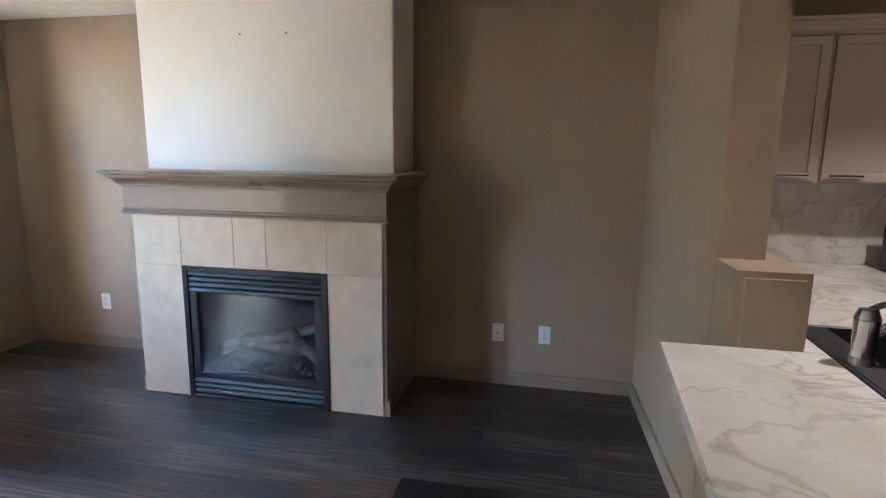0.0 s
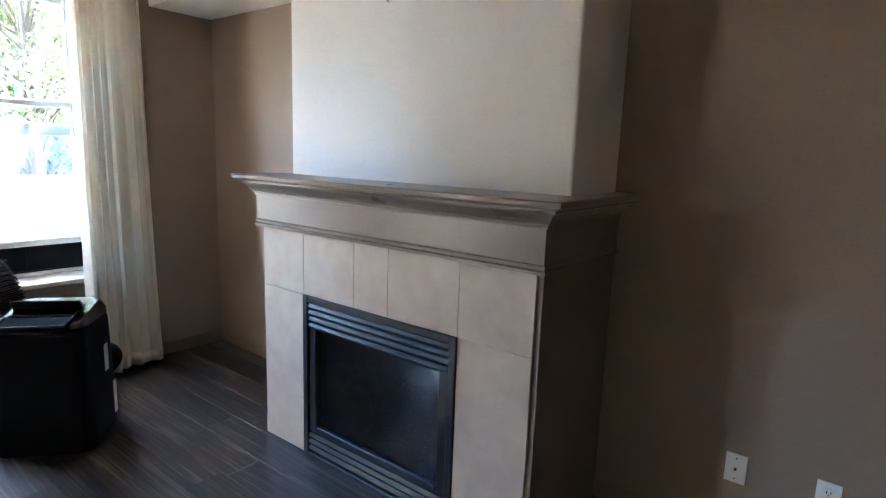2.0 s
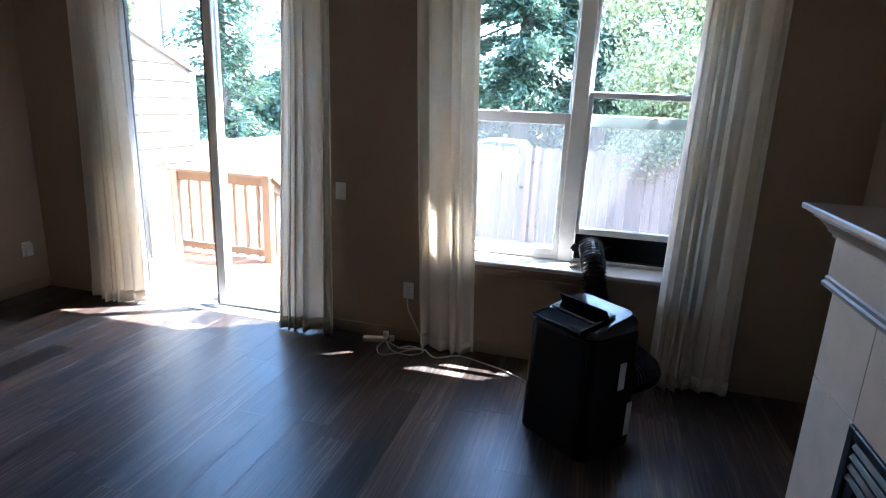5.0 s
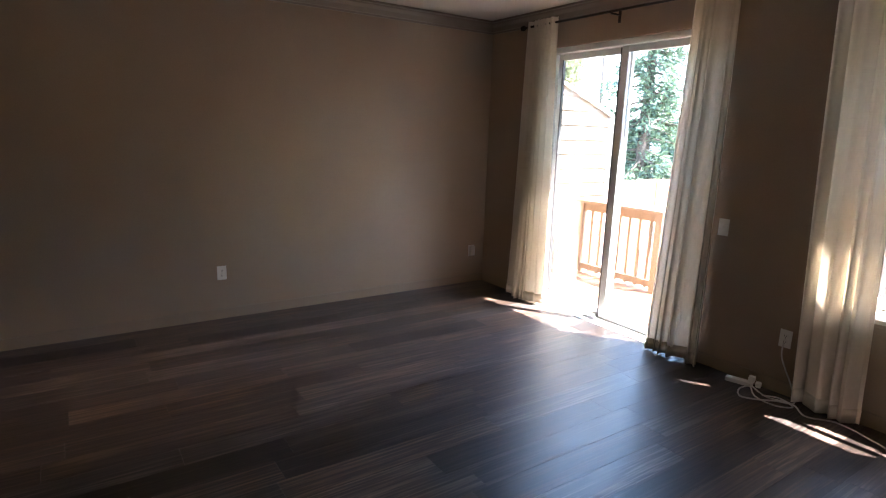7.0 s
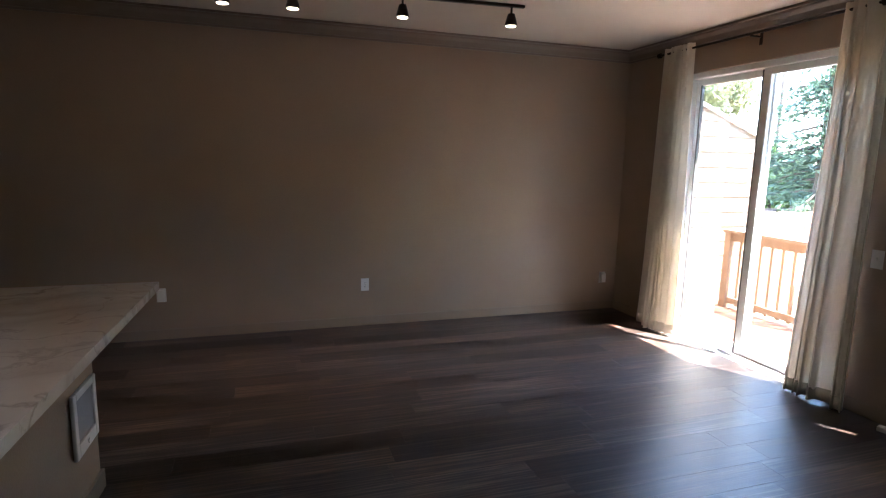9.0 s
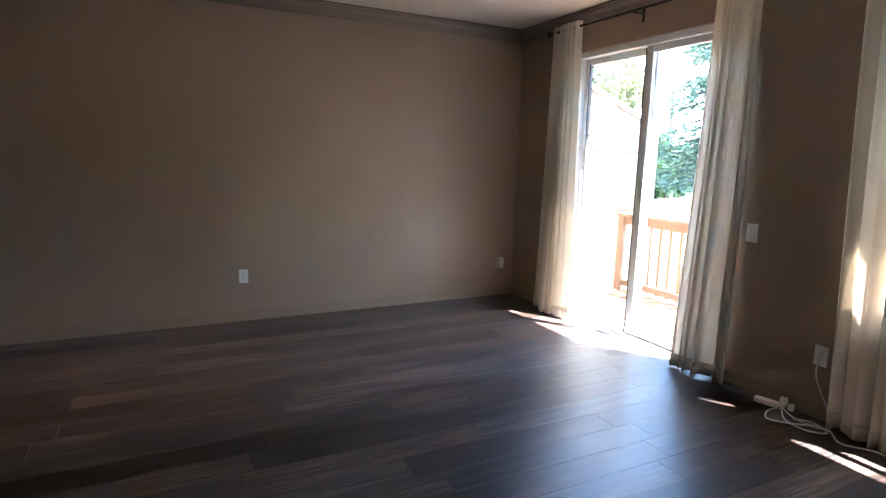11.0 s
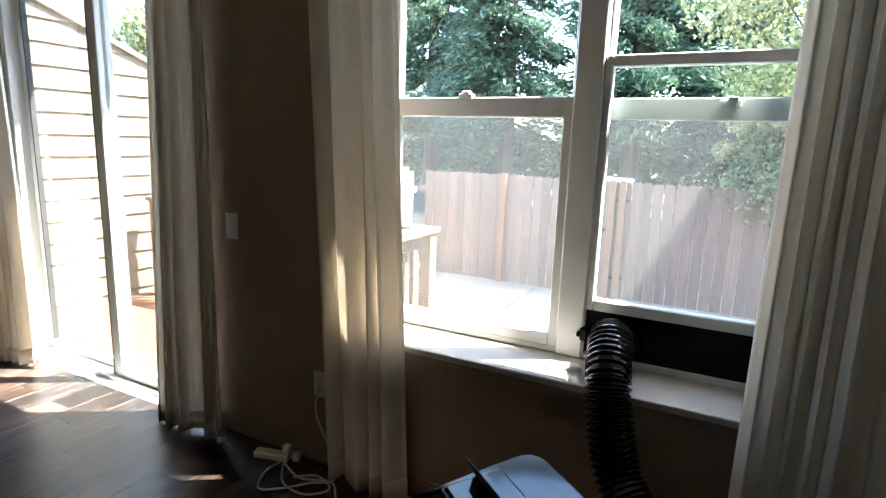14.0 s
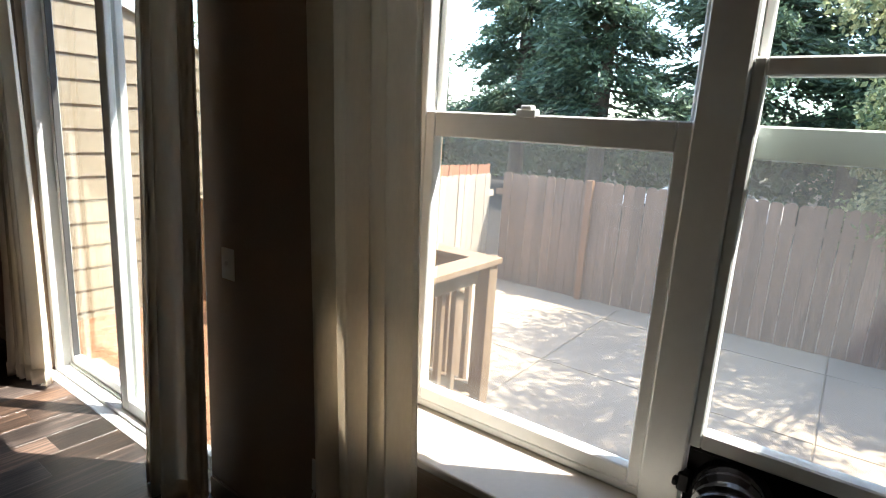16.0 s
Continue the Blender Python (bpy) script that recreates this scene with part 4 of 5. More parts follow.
power_strip = thing("power_strip", "white power strip on the floor by the wall", "power strip", at=pose(-3.632, 0.265, 0, 0, 0, 16))
part("case", boxes((-0.025, 0.025, -0.11, 0.06, 0, 0.032), bevel=0.006, segments=2), white_plastic, power_strip)
part("plug", boxes((-0.02, 0.02, 0.03, 0.07, 0.032, 0.075), bevel=0.008, segments=2), white_plastic, power_strip)
part("plug", boxes((-0.018, 0.018, 0.075, 0.11, 0.005, 0.045), bevel=0.008, segments=2), white_plastic, power_strip)
for pts, label in (([(XW + 0.02, 0.449, 0.35), (XW + 0.06, 0.47, 0.26), (-3.66, 0.55, 0.10), (-3.62, 0.60, 0.012), (-3.55, 0.52, 0.008), (-3.46, 0.44, 0.008), (-3.42, 0.36, 0.008), (-3.52, 0.30, 0.008), (-3.59, 0.33, 0.03)], "white cord running from outlet to power strip"),
                   ([(-3.585, 0.35, 0.03), (-3.56, 0.46, 0.008), (-3.60, 0.60, 0.008), (-3.50, 0.72, 0.008), (-3.58, 0.86, 0.008), (-3.53, 1.05, 0.008), (-3.42, 1.28, 0.008), (-3.20, 1.50, 0.008), (-3.06, 1.60, 0.06)], "white power cord running to the air conditioner"),
                   ([(-3.59, 0.34, 0.02), (-3.50, 0.42, 0.008), (-3.48, 0.55, 0.008), (-3.56, 0.62, 0.008), (-3.60, 0.52, 0.014), (-3.54, 0.44, 0.016)], "loose coil of white cord on the floor")):
    c = thing("extension_cord", label, "cord", "cords")
    part("cable", tube(pts, 0.005, 8), cord_white, c, smooth=True)


# ---- kitchen ----
CT = 0.885
peninsula = thing("peninsula", "taupe half wall carrying the kitchen counter", "peninsula")
part("half_wall", prism([(0.90, 1.474), (0.772, -0.45), (1.02, -0.45), (1.11, 1.474)], 0, CT - 0.045), wall_paint, peninsula)
part("skirting", prism([(0.885, 1.474), (0.757, -0.465), (0.772, -0.465), (0.90, 1.474)], 0, 0.092), trim_paint, peninsula)
part("end_skirting", boxes((0.773, 1.03, -0.465, -0.451, 0, 0.092)), trim_paint, peninsula)
part("cabinet_body", boxes((1.112, 1.85, -0.45, 2.0, 0, CT - 0.23)), cabinet_paint, peninsula)
counter = thing("countertop", "polished white marble-look countertop with grey veins", "countertop")
part("slab", prism([(0.672, 1.47), (0.560, -1.0), (1.18, -1.0), (1.18, 1.47)], CT - 0.045, CT), stone, counter)
part("slab", boxes((1.181, 1.88, -1.0, 0.95, CT - 0.045, CT)), stone, counter)
part("slab", boxes((1.12, 3.0, 1.801, 3.18, CT - 0.045, CT)), stone, counter)
part("slab", boxes((1.12, 1.18, 1.471, 1.80, CT - 0.045, CT)), stone, counter)
sink = thing("sink", "black stone kitchen sink set into the counter", "sink")
part("basin", boxes((1.182, 1.20, 0.952, 1.799, CT - 0.22, CT + 0.004), (1.86, 1.879, 0.952, 1.799, CT - 0.22, CT + 0.004), (1.20, 1.86, 0.952, 0.97, CT - 0.22, CT + 0.004), (1.20, 1.86, 1.78, 1.799, CT - 0.22, CT + 0.004), (1.20, 1.86, 0.97, 1.78, CT - 0.228, CT - 0.21), bevel=0.003), stone_sink, sink)
part("ledge", boxes((1.20, 1.30, 0.97, 1.78, CT - 0.03, CT + 0.003), bevel=0.003), stone_sink, sink)
faucet = thing("faucet", "brushed steel kitchen faucet by the sink", "faucet")
FXX, FYY = 1.243, 1.395
part("base", cyl((FXX, FYY, CT + 0.003), (FXX, FYY, CT + 0.025), 0.037, 0.033, 24), steel, faucet, smooth=False)
part("column", cyl((FXX, FYY, CT + 0.025), (FXX, FYY, CT + 0.145), 0.031, 0.036, 24), steel, faucet)
part("cap", cyl((FXX, FYY, CT + 0.147), (FXX, FYY, CT + 0.175), 0.037, 0.026, 24), steel, faucet)
part("spout", tube([(FXX, FYY, CT + 0.09), (1.34, 1.39, CT + 0.14), (1.45, 1.38, CT + 0.165), (1.52, 1.37, CT + 0.14)], 0.016, 12), steel, faucet, smooth=True)
part("handle", tube([(FXX, FYY, CT + 0.17), (1.29, 1.40, CT + 0.192), (1.38, 1.40, CT + 0.205)], 0.010, 10), steel, faucet, smooth=True)
setting("backsplash", boxes((1.0, 3.0, 3.185, 3.199, CT, 1.40)), stone, "marble-look stone backsplash with grey veins", "backsplash")
base = thing("base_cabinet", "taupe base cabinet under the back counter", "cabinet")
part("body", boxes((1.87, 3.0, 2.55, 3.19, 0.09, CT - 0.046)), cabinet_paint, base)
wall_plate("white outlet on the marble backsplash", pose(1.964, 3.184, 1.16, 0, 0, north), "outlet")


def upper_cabinet(x0, x1, handle_right=False):
    c = thing("upper_cabinet", "taupe painted upper cabinet with framed door", "cabinet", "upper cabinets")
    z0, z1, y = 1.365, 2.13, 2.86
    part("body", boxes((x0, x1, y, 3.18, z0, z1)), cabinet_paint, c)
    a, b = x0 + 0.012, x1 - 0.012
    bm = boxes((a, b, y - 0.02, y - 0.001, z0 + 0.015, z1 - 0.02))
    bm.faces.ensure_lookup_table()
    face = min(bm.faces, key=lambda q: q.calc_center_median().y)
    bmesh.ops.inset_region(bm, faces=[face], thickness=0.058, depth=0)
    bmesh.ops.inset_region(bm, faces=[face], thickness=0.004, depth=-0.010)
    d = part("door", bm, cabinet_paint, c)
    hx = b - 0.20 if handle_right else a + 0.03
    part("handle", boxes((hx, hx + 0.16, y - 0.045, y - 0.035, z0 + 0.038, z0 + 0.048), (hx + 0.005, hx + 0.013, y - 0.036, y - 0.02, z0 + 0.039, z0 + 0.047), (hx + 0.147, hx + 0.155, y - 0.036, y - 0.02, z0 + 0.039, z0 + 0.047), bevel=0.002), steel, d, "brushed bar handle")


upper_cabinet(1.14, 1.632, True)
upper_cabinet(1.634, 2.15)
upper_cabinet(2.152, 2.63, True)
cc = [(0, 2.115), (0.012, 2.115), (0.016, 2.135), (0.024, 2.14), (0.035, 2.16), (0.05, 2.172), (0.05, 2.182), (0.058, 2.184), (0.058, 2.20), (0, 2.20)]
setting("cabinet_crown", swept([lambda o: (1.14, 2.86 - o), lambda o: (2.63, 2.86 - o)], cc), cabinet_paint, "taupe crown trim on the upper cabinets", "trim")
toaster = thing("coffee_maker", "black coffee maker on the back counter", "appliance")
part("body", boxes((2.07, 2.29, 2.78, 3.05, CT, CT + 0.27), bevel=0.02, segments=3), black_gloss, toaster)
part("spout_block", boxes((2.10, 2.26, 2.70, 2.785, CT + 0.17, CT + 0.26), bevel=0.01, segments=2), steel, toaster, "steel front panel")
access = thing("access_panel", "white framed panel with grey flap on the half wall", "access panel", at=pose(0.780, -0.285, 0.43, 0, 0, 180 - 2.7))
part("frame", boxes((0, 0.018, -0.14, -0.105, -0.13, 0.16), (0, 0.018, 0.105, 0.14, -0.13, 0.16), (0, 0.018, -0.105, 0.105, -0.13, -0.07), (0, 0.018, -0.105, 0.105, 0.125, 0.16), bevel=0.005, segments=2), white_plastic, access)
part("flap", boxes((0, 0.008, -0.105, 0.105, -0.07, 0.125)), grey_plastic, access, "grey translucent flap")
part("latch", cyl((0.018, 0, -0.10), (0.022, 0, -0.10), 0.012, sides=16), white_plastic, access)


# ---- ceiling track lights ----
def track_light(x0, x1, heads):
    """Spot heads on a rail that runs slightly askew."""
    t = thing("track_light", "dark ceiling track with warm lit spot heads", "track light")

    def at_y(x):
        return -1.60 - 0.09 * (x + 1.8)

    bm = boxes((0, math.hypot(x1 - x0, at_y(x1) - at_y(x0)), -0.016, 0.016, ZC - 0.022, ZC - 0.001), bevel=0.002)
    bm.transform(pose(x0, at_y(x0), 0, 0, 0, math.degrees(math.atan(-0.09))))
    part("rail", bm, rod_metal, t)
    for x in heads:
        y = at_y(x)
        h = part("head", cyl((x, y, ZC - 0.07), (x, y, ZC - 0.155), 0.026, 0.05, 20), rod_metal, t, "dark bell-shaped lamp head")
        part("stem", cyl((x, y, ZC - 0.022), (x, y, ZC - 0.072), 0.008, 0.008, 10), rod_metal, h)
        part("bulb", cyl((x, y, ZC - 0.152), (x, y, ZC - 0.158), 0.038, 0.036, 20), lamp_glow, h, "warm glowing bulb")
        data = bpy.data.lights.new("spot_bulb", 'SPOT')
        data.energy, data.color, data.spot_size, data.spot_blend, data.shadow_soft_size = 0.7, (1.0, 0.70, 0.42), radians(60), 0.9, 0.035
        lamp = new("spot_bulb", data)
        lamp.matrix_world = look((x, y, ZC - 0.165), (x, y, 0))


track_light(-1.90, 1.4, (-1.80, -0.99, -0.24, 0.21, 1.0))
# unseen ceiling lamp, added to brighten the kitchen counter and cabinets
for kx, ky in ((2.1, 1.5),):
    can = thing("downlight", "added unseen ceiling downlight that fills the kitchen with light", "downlight", "kitchen downlights")
    part("ring", cyl((kx, ky, ZC - 0.001), (kx, ky, ZC - 0.008), 0.09, 0.085, 28), white_plastic, can)
    part("lens", cyl((kx, ky, ZC - 0.009), (kx, ky, ZC - 0.012), 0.07, 0.07, 28), lamp_glow, can)
    data = bpy.data.lights.new("kitchen_fill_bulb", 'SPOT')
    data.energy, data.color, data.spot_size, data.spot_blend, data.shadow_soft_size = 1.4, (1.0, 0.88, 0.80), radians(108), 0.5, 0.07
    lamp = new("kitchen_fill_bulb", data)
    lamp.matrix_world = look((kx, ky, ZC - 0.03), (kx, ky, 0))

# ---- outside ----
GZ, PZ, DZ = -0.95, -0.67, -0.07
bm = bmesh.new()
bmesh.ops.create_grid(bm, x_segments=2, y_segments=2, size=400, matrix=Matrix.Translation((-380, 0, GZ)))
setting("ground", bm, earth, "dry earth and grass reaching the horizon", "ground")
setting("road", boxes((-50.0, -11.2, -160, 160, GZ - 0.05, GZ + 0.006)), asphalt, "grey-brown asphalt road behind the fence", "road")
patio = setting("pavement_patio", boxes((-10.3, XO - 0.02, -2.9, 9.0, PZ - 0.35, PZ - 0.012)), concrete, "bed under the concrete patio", "pavement")
for i in range(4):
    for j in range(5):
        x0, y0 = -10.97 + i * 1.72, -2.85 + j * 2.35
        part("slab", boxes((x0 + 0.006, x0 + 1.714, y0 + 0.006, y0 + 2.344, PZ - 0.011, PZ), bevel=0.004), concrete, patio)


def picket_fence(name, label, start, end, z0, z1, material, width=0.14, posts=(), post_material=None, rails_side=1):
    f = thing(name, label, "fence")
    a, b = Vector((*start, 0)), Vector((*end, 0))
    way = (b - a).normalized()
    turn = math.degrees(math.atan2(way.y, way.x))
    count = int((b - a).length / width)
    bm = bmesh.new()
    h = z1 - z0
    outline = [(0.004, 0), (width - 0.004, 0), (width - 0.004, h - 0.03), (width - 0.03, h), (0.03, h), (0.004, h - 0.03)]
    front, back = [bm.verts.new((x, 0, z)) for x, z in outline], [bm.verts.new((x, 0.018, z)) for x, z in outline]
    bm.faces.new(front)
    bm.faces.new(back[::-1])
    for k in range(6):
        bm.faces.new((front[k], back[k], back[(k + 1) % 6], front[(k + 1) % 6]))
    bmesh.ops.recalc_face_normals(bm, faces=bm.faces)
    me = bpy.data.meshes.new("board")
    bm.to_mesh(me)
    bm.free()
    me.materials.append(material)
    rnd = random.Random(7)
    for k in range(count):
        p = a + way * (k * width)
        o = new("board", me)
        o.parent = f
        o.matrix_basis = pose(p.x, p.y, z0 + rnd.uniform(-0.012, 0.006), rnd.uniform(-0.4, 0.4), rnd.uniform(-0.3, 0.3), turn)
    for z in (z0 + 0.3, z1 - 0.3):
        bm = boxes((0, (b - a).length, 0.02 * rails_side, 0.06 * rails_side, z - 0.045, z + 0.045))
        bm.transform(pose(a.x, a.y, 0, 0, 0, turn))
        part("rail", bm, material, f)
    for s in posts:
        p = a + way * s
        bm = boxes((-0.045, 0.045, 0.019, 0.10, z0 - 0.02, z1 + 0.02), bevel=0.004)
        bm.transform(pose(p.x, p.y, 0, 0, 0, turn))
        part("post", bm, post_material or material, f, "reddish cedar post")
    return f


back_fence = picket_fence("fence", "weathered brown board fence behind the patio", (-9.9, 9.0), (-9.9, -2.62), PZ, 0.975, fence_wood, posts=(1.2, 3.6, 6.0, 8.36, 8.50, 10.11), post_material=post_wood, rails_side=-1)
# these two fences carry painted sunlight in their board colour
picket_fence("fence", "board fence running from the corner, sunlight painted into its colour", (-8.35, -2.62), (-9.88, -2.62), PZ, 0.95, sunlit_fence_wood)
picket_fence("fence", "lower board fence beside the steps, sunlight painted into its colour", (-6.3, -2.62), (-8.34, -2.62), PZ, 0.74, sunlit_fence_wood)
picket_fence("fence", "orange-brown board fence beyond the yard", (-6.8, -5.2), (-14.0, -5.2), GZ, 0.80, orange_fence)

for z in (0.72, -0.38):
    part("gate_hinge", boxes((-9.895, -9.877, 0.50, 0.72, z - 0.02, z + 0.02), (-9.885, -9.868, 0.595, 0.625, z - 0.05, z + 0.05), bevel=0.002), black_metal, back_fence, "black strap hinge of the gate")
part("gate_latch", boxes((-9.895, -9.865, 0.36, 0.46, 0.27, 0.31), (-9.88, -9.85, 0.39, 0.41, 0.25, 0.34), bevel=0.003), black_metal, back_fence, "black gate latch")

# deck
deck = setting("deck", boxes((-5.31, XD - 0.01, -2.93, 0.21, DZ - 0.16, DZ - 0.03)), rail_wood, "raised cedar deck outside the patio door", "deck")
n_boards = 22
for k in range(n_boards):
    y0 = -2.93 + k * 0.1395
    part("board", boxes((-5.33, XD - 0.032, y0 + 0.003, y0 + 0.1365, DZ - 0.028, DZ), bevel=0.002), deck_wood, deck)
for y in (-2.85, -1.6, -0.75, 0.13):
    part("pier", boxes((-5.30, -5.22, y - 0.045, y + 0.045, PZ, DZ - 0.16)), rail_wood, deck)


def railing(label, a, b, z_a, z_b, posts, gap=0.125):
    r = thing("deck_railing", label, "railing", "deck railings")
    a, b = Vector(a), Vector(b)
    length = (b - a).length
    way = (b - a) / length
    turn = math.degrees(math.atan2(way.y, way.x))
    rise = (z_b - z_a) / length

    def beam(name, s0, s1, y0, y1, h0, h1):
        bm = boxes((s0, s1, y0, y1, h0, h1), bevel=0.003)
        for v in bm.verts:
            v.co.z += z_a + rise * v.co.x
        bm.transform(pose(a.x, a.y, 0, 0, 0, turn))
        part(name, bm, rail_wood, r)

    beam("cap", -0.06, length + 0.06, -0.07, 0.07, 0.895, 0.93)
    beam("top_rail", 0, length, -0.02, 0.02, 0.80, 0.89)
    beam("bottom_rail", 0, length, -0.02, 0.02, 0.06, 0.13)
    for s in posts:
        bm = boxes((s - 0.045, s + 0.045, -0.045, 0.045, -0.02, 0.893), bevel=0.003)
        for v in bm.verts:
            v.co.z += z_a + rise * s
        bm.transform(pose(a.x, a.y, 0, 0, 0, turn))
        part("post", bm, rail_wood, r)
    n = int(length / gap)
    for k in range(1, n):
        s = k * length / n
        beam("baluster", s - 0.018, s + 0.018, 0.02, 0.055, 0.03, 0.87)


railing("cedar deck railing beside the siding wall", (-5.25, -2.74), (-5.25, -1.62), DZ, DZ, (0, 1.12))
railing("cedar deck railing along the deck edge", (-5.25, -0.72), (-5.25, 0.13), DZ, DZ, (0, 0.85))
railing("cedar deck railing on the deck end", (XD - 0.06, 0.13), (-5.13, 0.13), DZ + 0.004, DZ + 0.004, (0.04,))
railing("sloping cedar stair railing", (-5.31, -1.62), (-6.25, -1.62), DZ - 0.04, PZ + 0.02, (0.92,))
railing("sloping cedar stair railing", (-5.31, -0.72), (-6.25, -0.72), DZ - 0.04, PZ + 0.02, (0.92,))
stairs = thing("stairs", "cedar steps from deck down to the patio", "stairs")
for k in range(3):
    part("tread", boxes((-5.62 - k * 0.28, -5.32 - k * 0.28, -1.60, -0.74, DZ - 0.15 * (k + 1) - 0.035, DZ - 0.15 * (k + 1)), bevel=0.003), deck_wood, stairs)
    part("riser", boxes((-5.35 - k * 0.28, -5.33 - k * 0.28, -1.60, -0.74, PZ, DZ - 0.15 * (k + 1) - 0.036)), rail_wood, stairs)

# lap-sided privacy wall with a sloping top
privacy = thing("siding_wall", "cream lap-siding privacy wall with sloping top", "wall")
PY, PX1 = -2.96, -5.92


def slope_top(x):
    return 2.44 - 0.385 * (-4.45 - x)


bm = bmesh.new()
ring = [(XD, -1.0), (PX1, -1.0), (PX1, slope_top(PX1)), (XD, slope_top(XD))]
f0, f1 = [bm.verts.new((x, PY - 0.03, z)) for x, z in ring], [bm.verts.new((x, PY - 0.12, z)) for x, z in ring]
bm.faces.new(f0)
bm.faces.new(f1[::-1])
for k in range(4):
    bm.faces.new((f0[k], f1[k], f1[(k + 1) % 4], f0[(k + 1) % 4]))
bmesh.ops.recalc_face_normals(bm, faces=bm.faces)
part("core", bm, siding_paint, privacy)
# unseen wall, added to keep north-west sky light off the south wall
bm = boxes((-7.6, XO - 0.01, 3.42, 3.54, -1.0, 4.4))
setting("wall_neighbour", bm, siding_paint, "unseen wall added to block sky light from the north-west", "wall")
z = -0.91
while z < slope_top(XD):
    z1 = z + 0.178
    ends = [max(PX1, min(XD, -4.45 - (2.44 - h) / 0.385)) if h > slope_top(PX1) else PX1 for h in (z, z1)]
    if ends[0] < XD - 0.05:
        bm = bmesh.new()
        vs = [bm.verts.new(p) for p in ((XD, PY, z), (ends[0], PY, z), (ends[1], PY - 0.014, z1 + 0.004), (XD, PY - 0.014, z1 + 0.004), (XD, PY - 0.03, z), (ends[0], PY - 0.03, z), (ends[1], PY - 0.03, z1 + 0.004), (XD, PY - 0.03, z1 + 0.004))]
        for q in ((0, 1, 2, 3), (0, 4, 5, 1), (1, 5, 6, 2), (3, 2, 6, 7), (0, 3, 7, 4)):
            bm.faces.new([vs[i] for i in q])
        bmesh.ops.recalc_face_normals(bm, faces=bm.faces)
        part("lap_board", bm, siding_paint, privacy)
    z = z1
bm = boxes((0, 2.22, -0.14, 0.025, -0.01, 0.03), bevel=0.003)
bm.transform(Matrix.Translation((XD, PY, slope_top(XD))) @ Matrix.Rotation(math.pi, 4, 'Z') @ Matrix.Translation((0, 0.0, 0)) @ Matrix.Rotation(math.atan(0.385), 4, 'Y'))
bmesh.ops.translate(bm, verts=bm.verts, vec=(0, -0.115, 0))
part("cap_trim", bm, exterior_trim, privacy, "pale sloping trim board")
part("corner_trim", boxes((PX1 - 0.02, PX1 + 0.06, PY - 0.125, PY + 0.006, -0.95, slope_top(PX1) - 0.01)), exterior_trim, privacy)
eave = thing("eave", "roof eave overhanging the back wall", "eave")
part("soffit", boxes((XO - 0.05, XO, -2.9, 3.3, 2.82, 2.86), (XO, XD, -2.9, YD, 2.81, 2.85)), exterior_trim, eave)
part("gutter", boxes((XO - 0.13, XO - 0.05, -2.9, 3.3, 2.78, 2.90), bevel=0.01), exterior_trim, eave)
part("roof_edge", boxes((XO - 0.13, XE + 0.2, -2.95, 3.4, 2.96, 3.05)), roof_shingle, eave)


# ---- trees ----
def blades(centres, ways, length, width, rnd):
    """Small pointed leaves as quads: arrays of centres and directions."""
    n = len(centres)
    side = np.cross(ways, rnd.normal(size=(n, 3)))
    side /= np.linalg.norm(side, axis=1)[:, None] + 1e-9
    L, W = length[:, None], width[:, None]
    quad = np.stack([centres - ways * L * 0.5, centres + side * W * 0.5, centres + ways * L * 0.5, centres - side * W * 0.5], 1)
    return quad.reshape(-1, 3), np.arange(n * 4).reshape(n, 4)


def fir(label, x, y, height, radius, seed, leaves=15000, first=0.11):
    t = thing("fir_tree", label, "tree", at=pose(x, y, GZ))
    part("trunk", cyl((0, 0, -0.1), (0, 0, height), 0.02 * height, 0.01, 12), bark, t)
    rnd = np.random.default_rng(seed)
    pts, ways = [], []
    limbs = bmesh.new()
    h = height * first
    while h < height * 0.99:
        s = 1 - h / height
        reach = radius * (s ** 0.8) * rnd.uniform(0.75, 1.1)
        for k in range(rnd.integers(4, 7)):
            a = rnd.uniform(0, 2 * np.pi)
            r = reach * rnd.uniform(0.55, 1.12)
            tip = np.array([r * np.cos(a), r * np.sin(a), h - r * rnd.uniform(0.12, 0.4)])
            root = np.array([0, 0, h])
            if h < height * 0.8:
                add_cyl(limbs, root, tip, 0.012 * height * s * 0.35 + 0.01, 0.006, 5)
            n = int(60 + 150 * r)
            u = rnd.uniform(0.12, 1.05, n) ** 0.8
            along = root + (tip - root) * u[:, None]
            droop = rnd.normal(size=(n, 3)) * np.array([0.16, 0.16, 0.11]) * (0.5 + r * 0.35)
            droop[:, 2] -= 0.10 * r * rnd.random(n)
            pts.append(along + droop)
            out = np.array([np.cos(a), np.sin(a), -0.25])
            w = out + rnd.normal(size=(n, 3)) * 0.5
            ways.append(w / np.linalg.norm(w, axis=1)[:, None])
        h += height * rnd.uniform(0.018, 0.03)
    part("limbs", limbs, bark, t)
    pts, ways = np.concatenate(pts), np.concatenate(ways)
    keep = rnd.permutation(len(pts))[:leaves]
    pts, ways = pts[keep], ways[keep]
    n = len(pts)
    v, f = blades(pts, ways, rnd.uniform(0.16, 0.36, n) * height / 14, rnd.uniform(0.035, 0.085, n) * height / 14, rnd)
    crown_ob = new("crown", mesh_from("crown", v, f.tolist(), fir_needles))
    crown_ob.parent = t
    return t


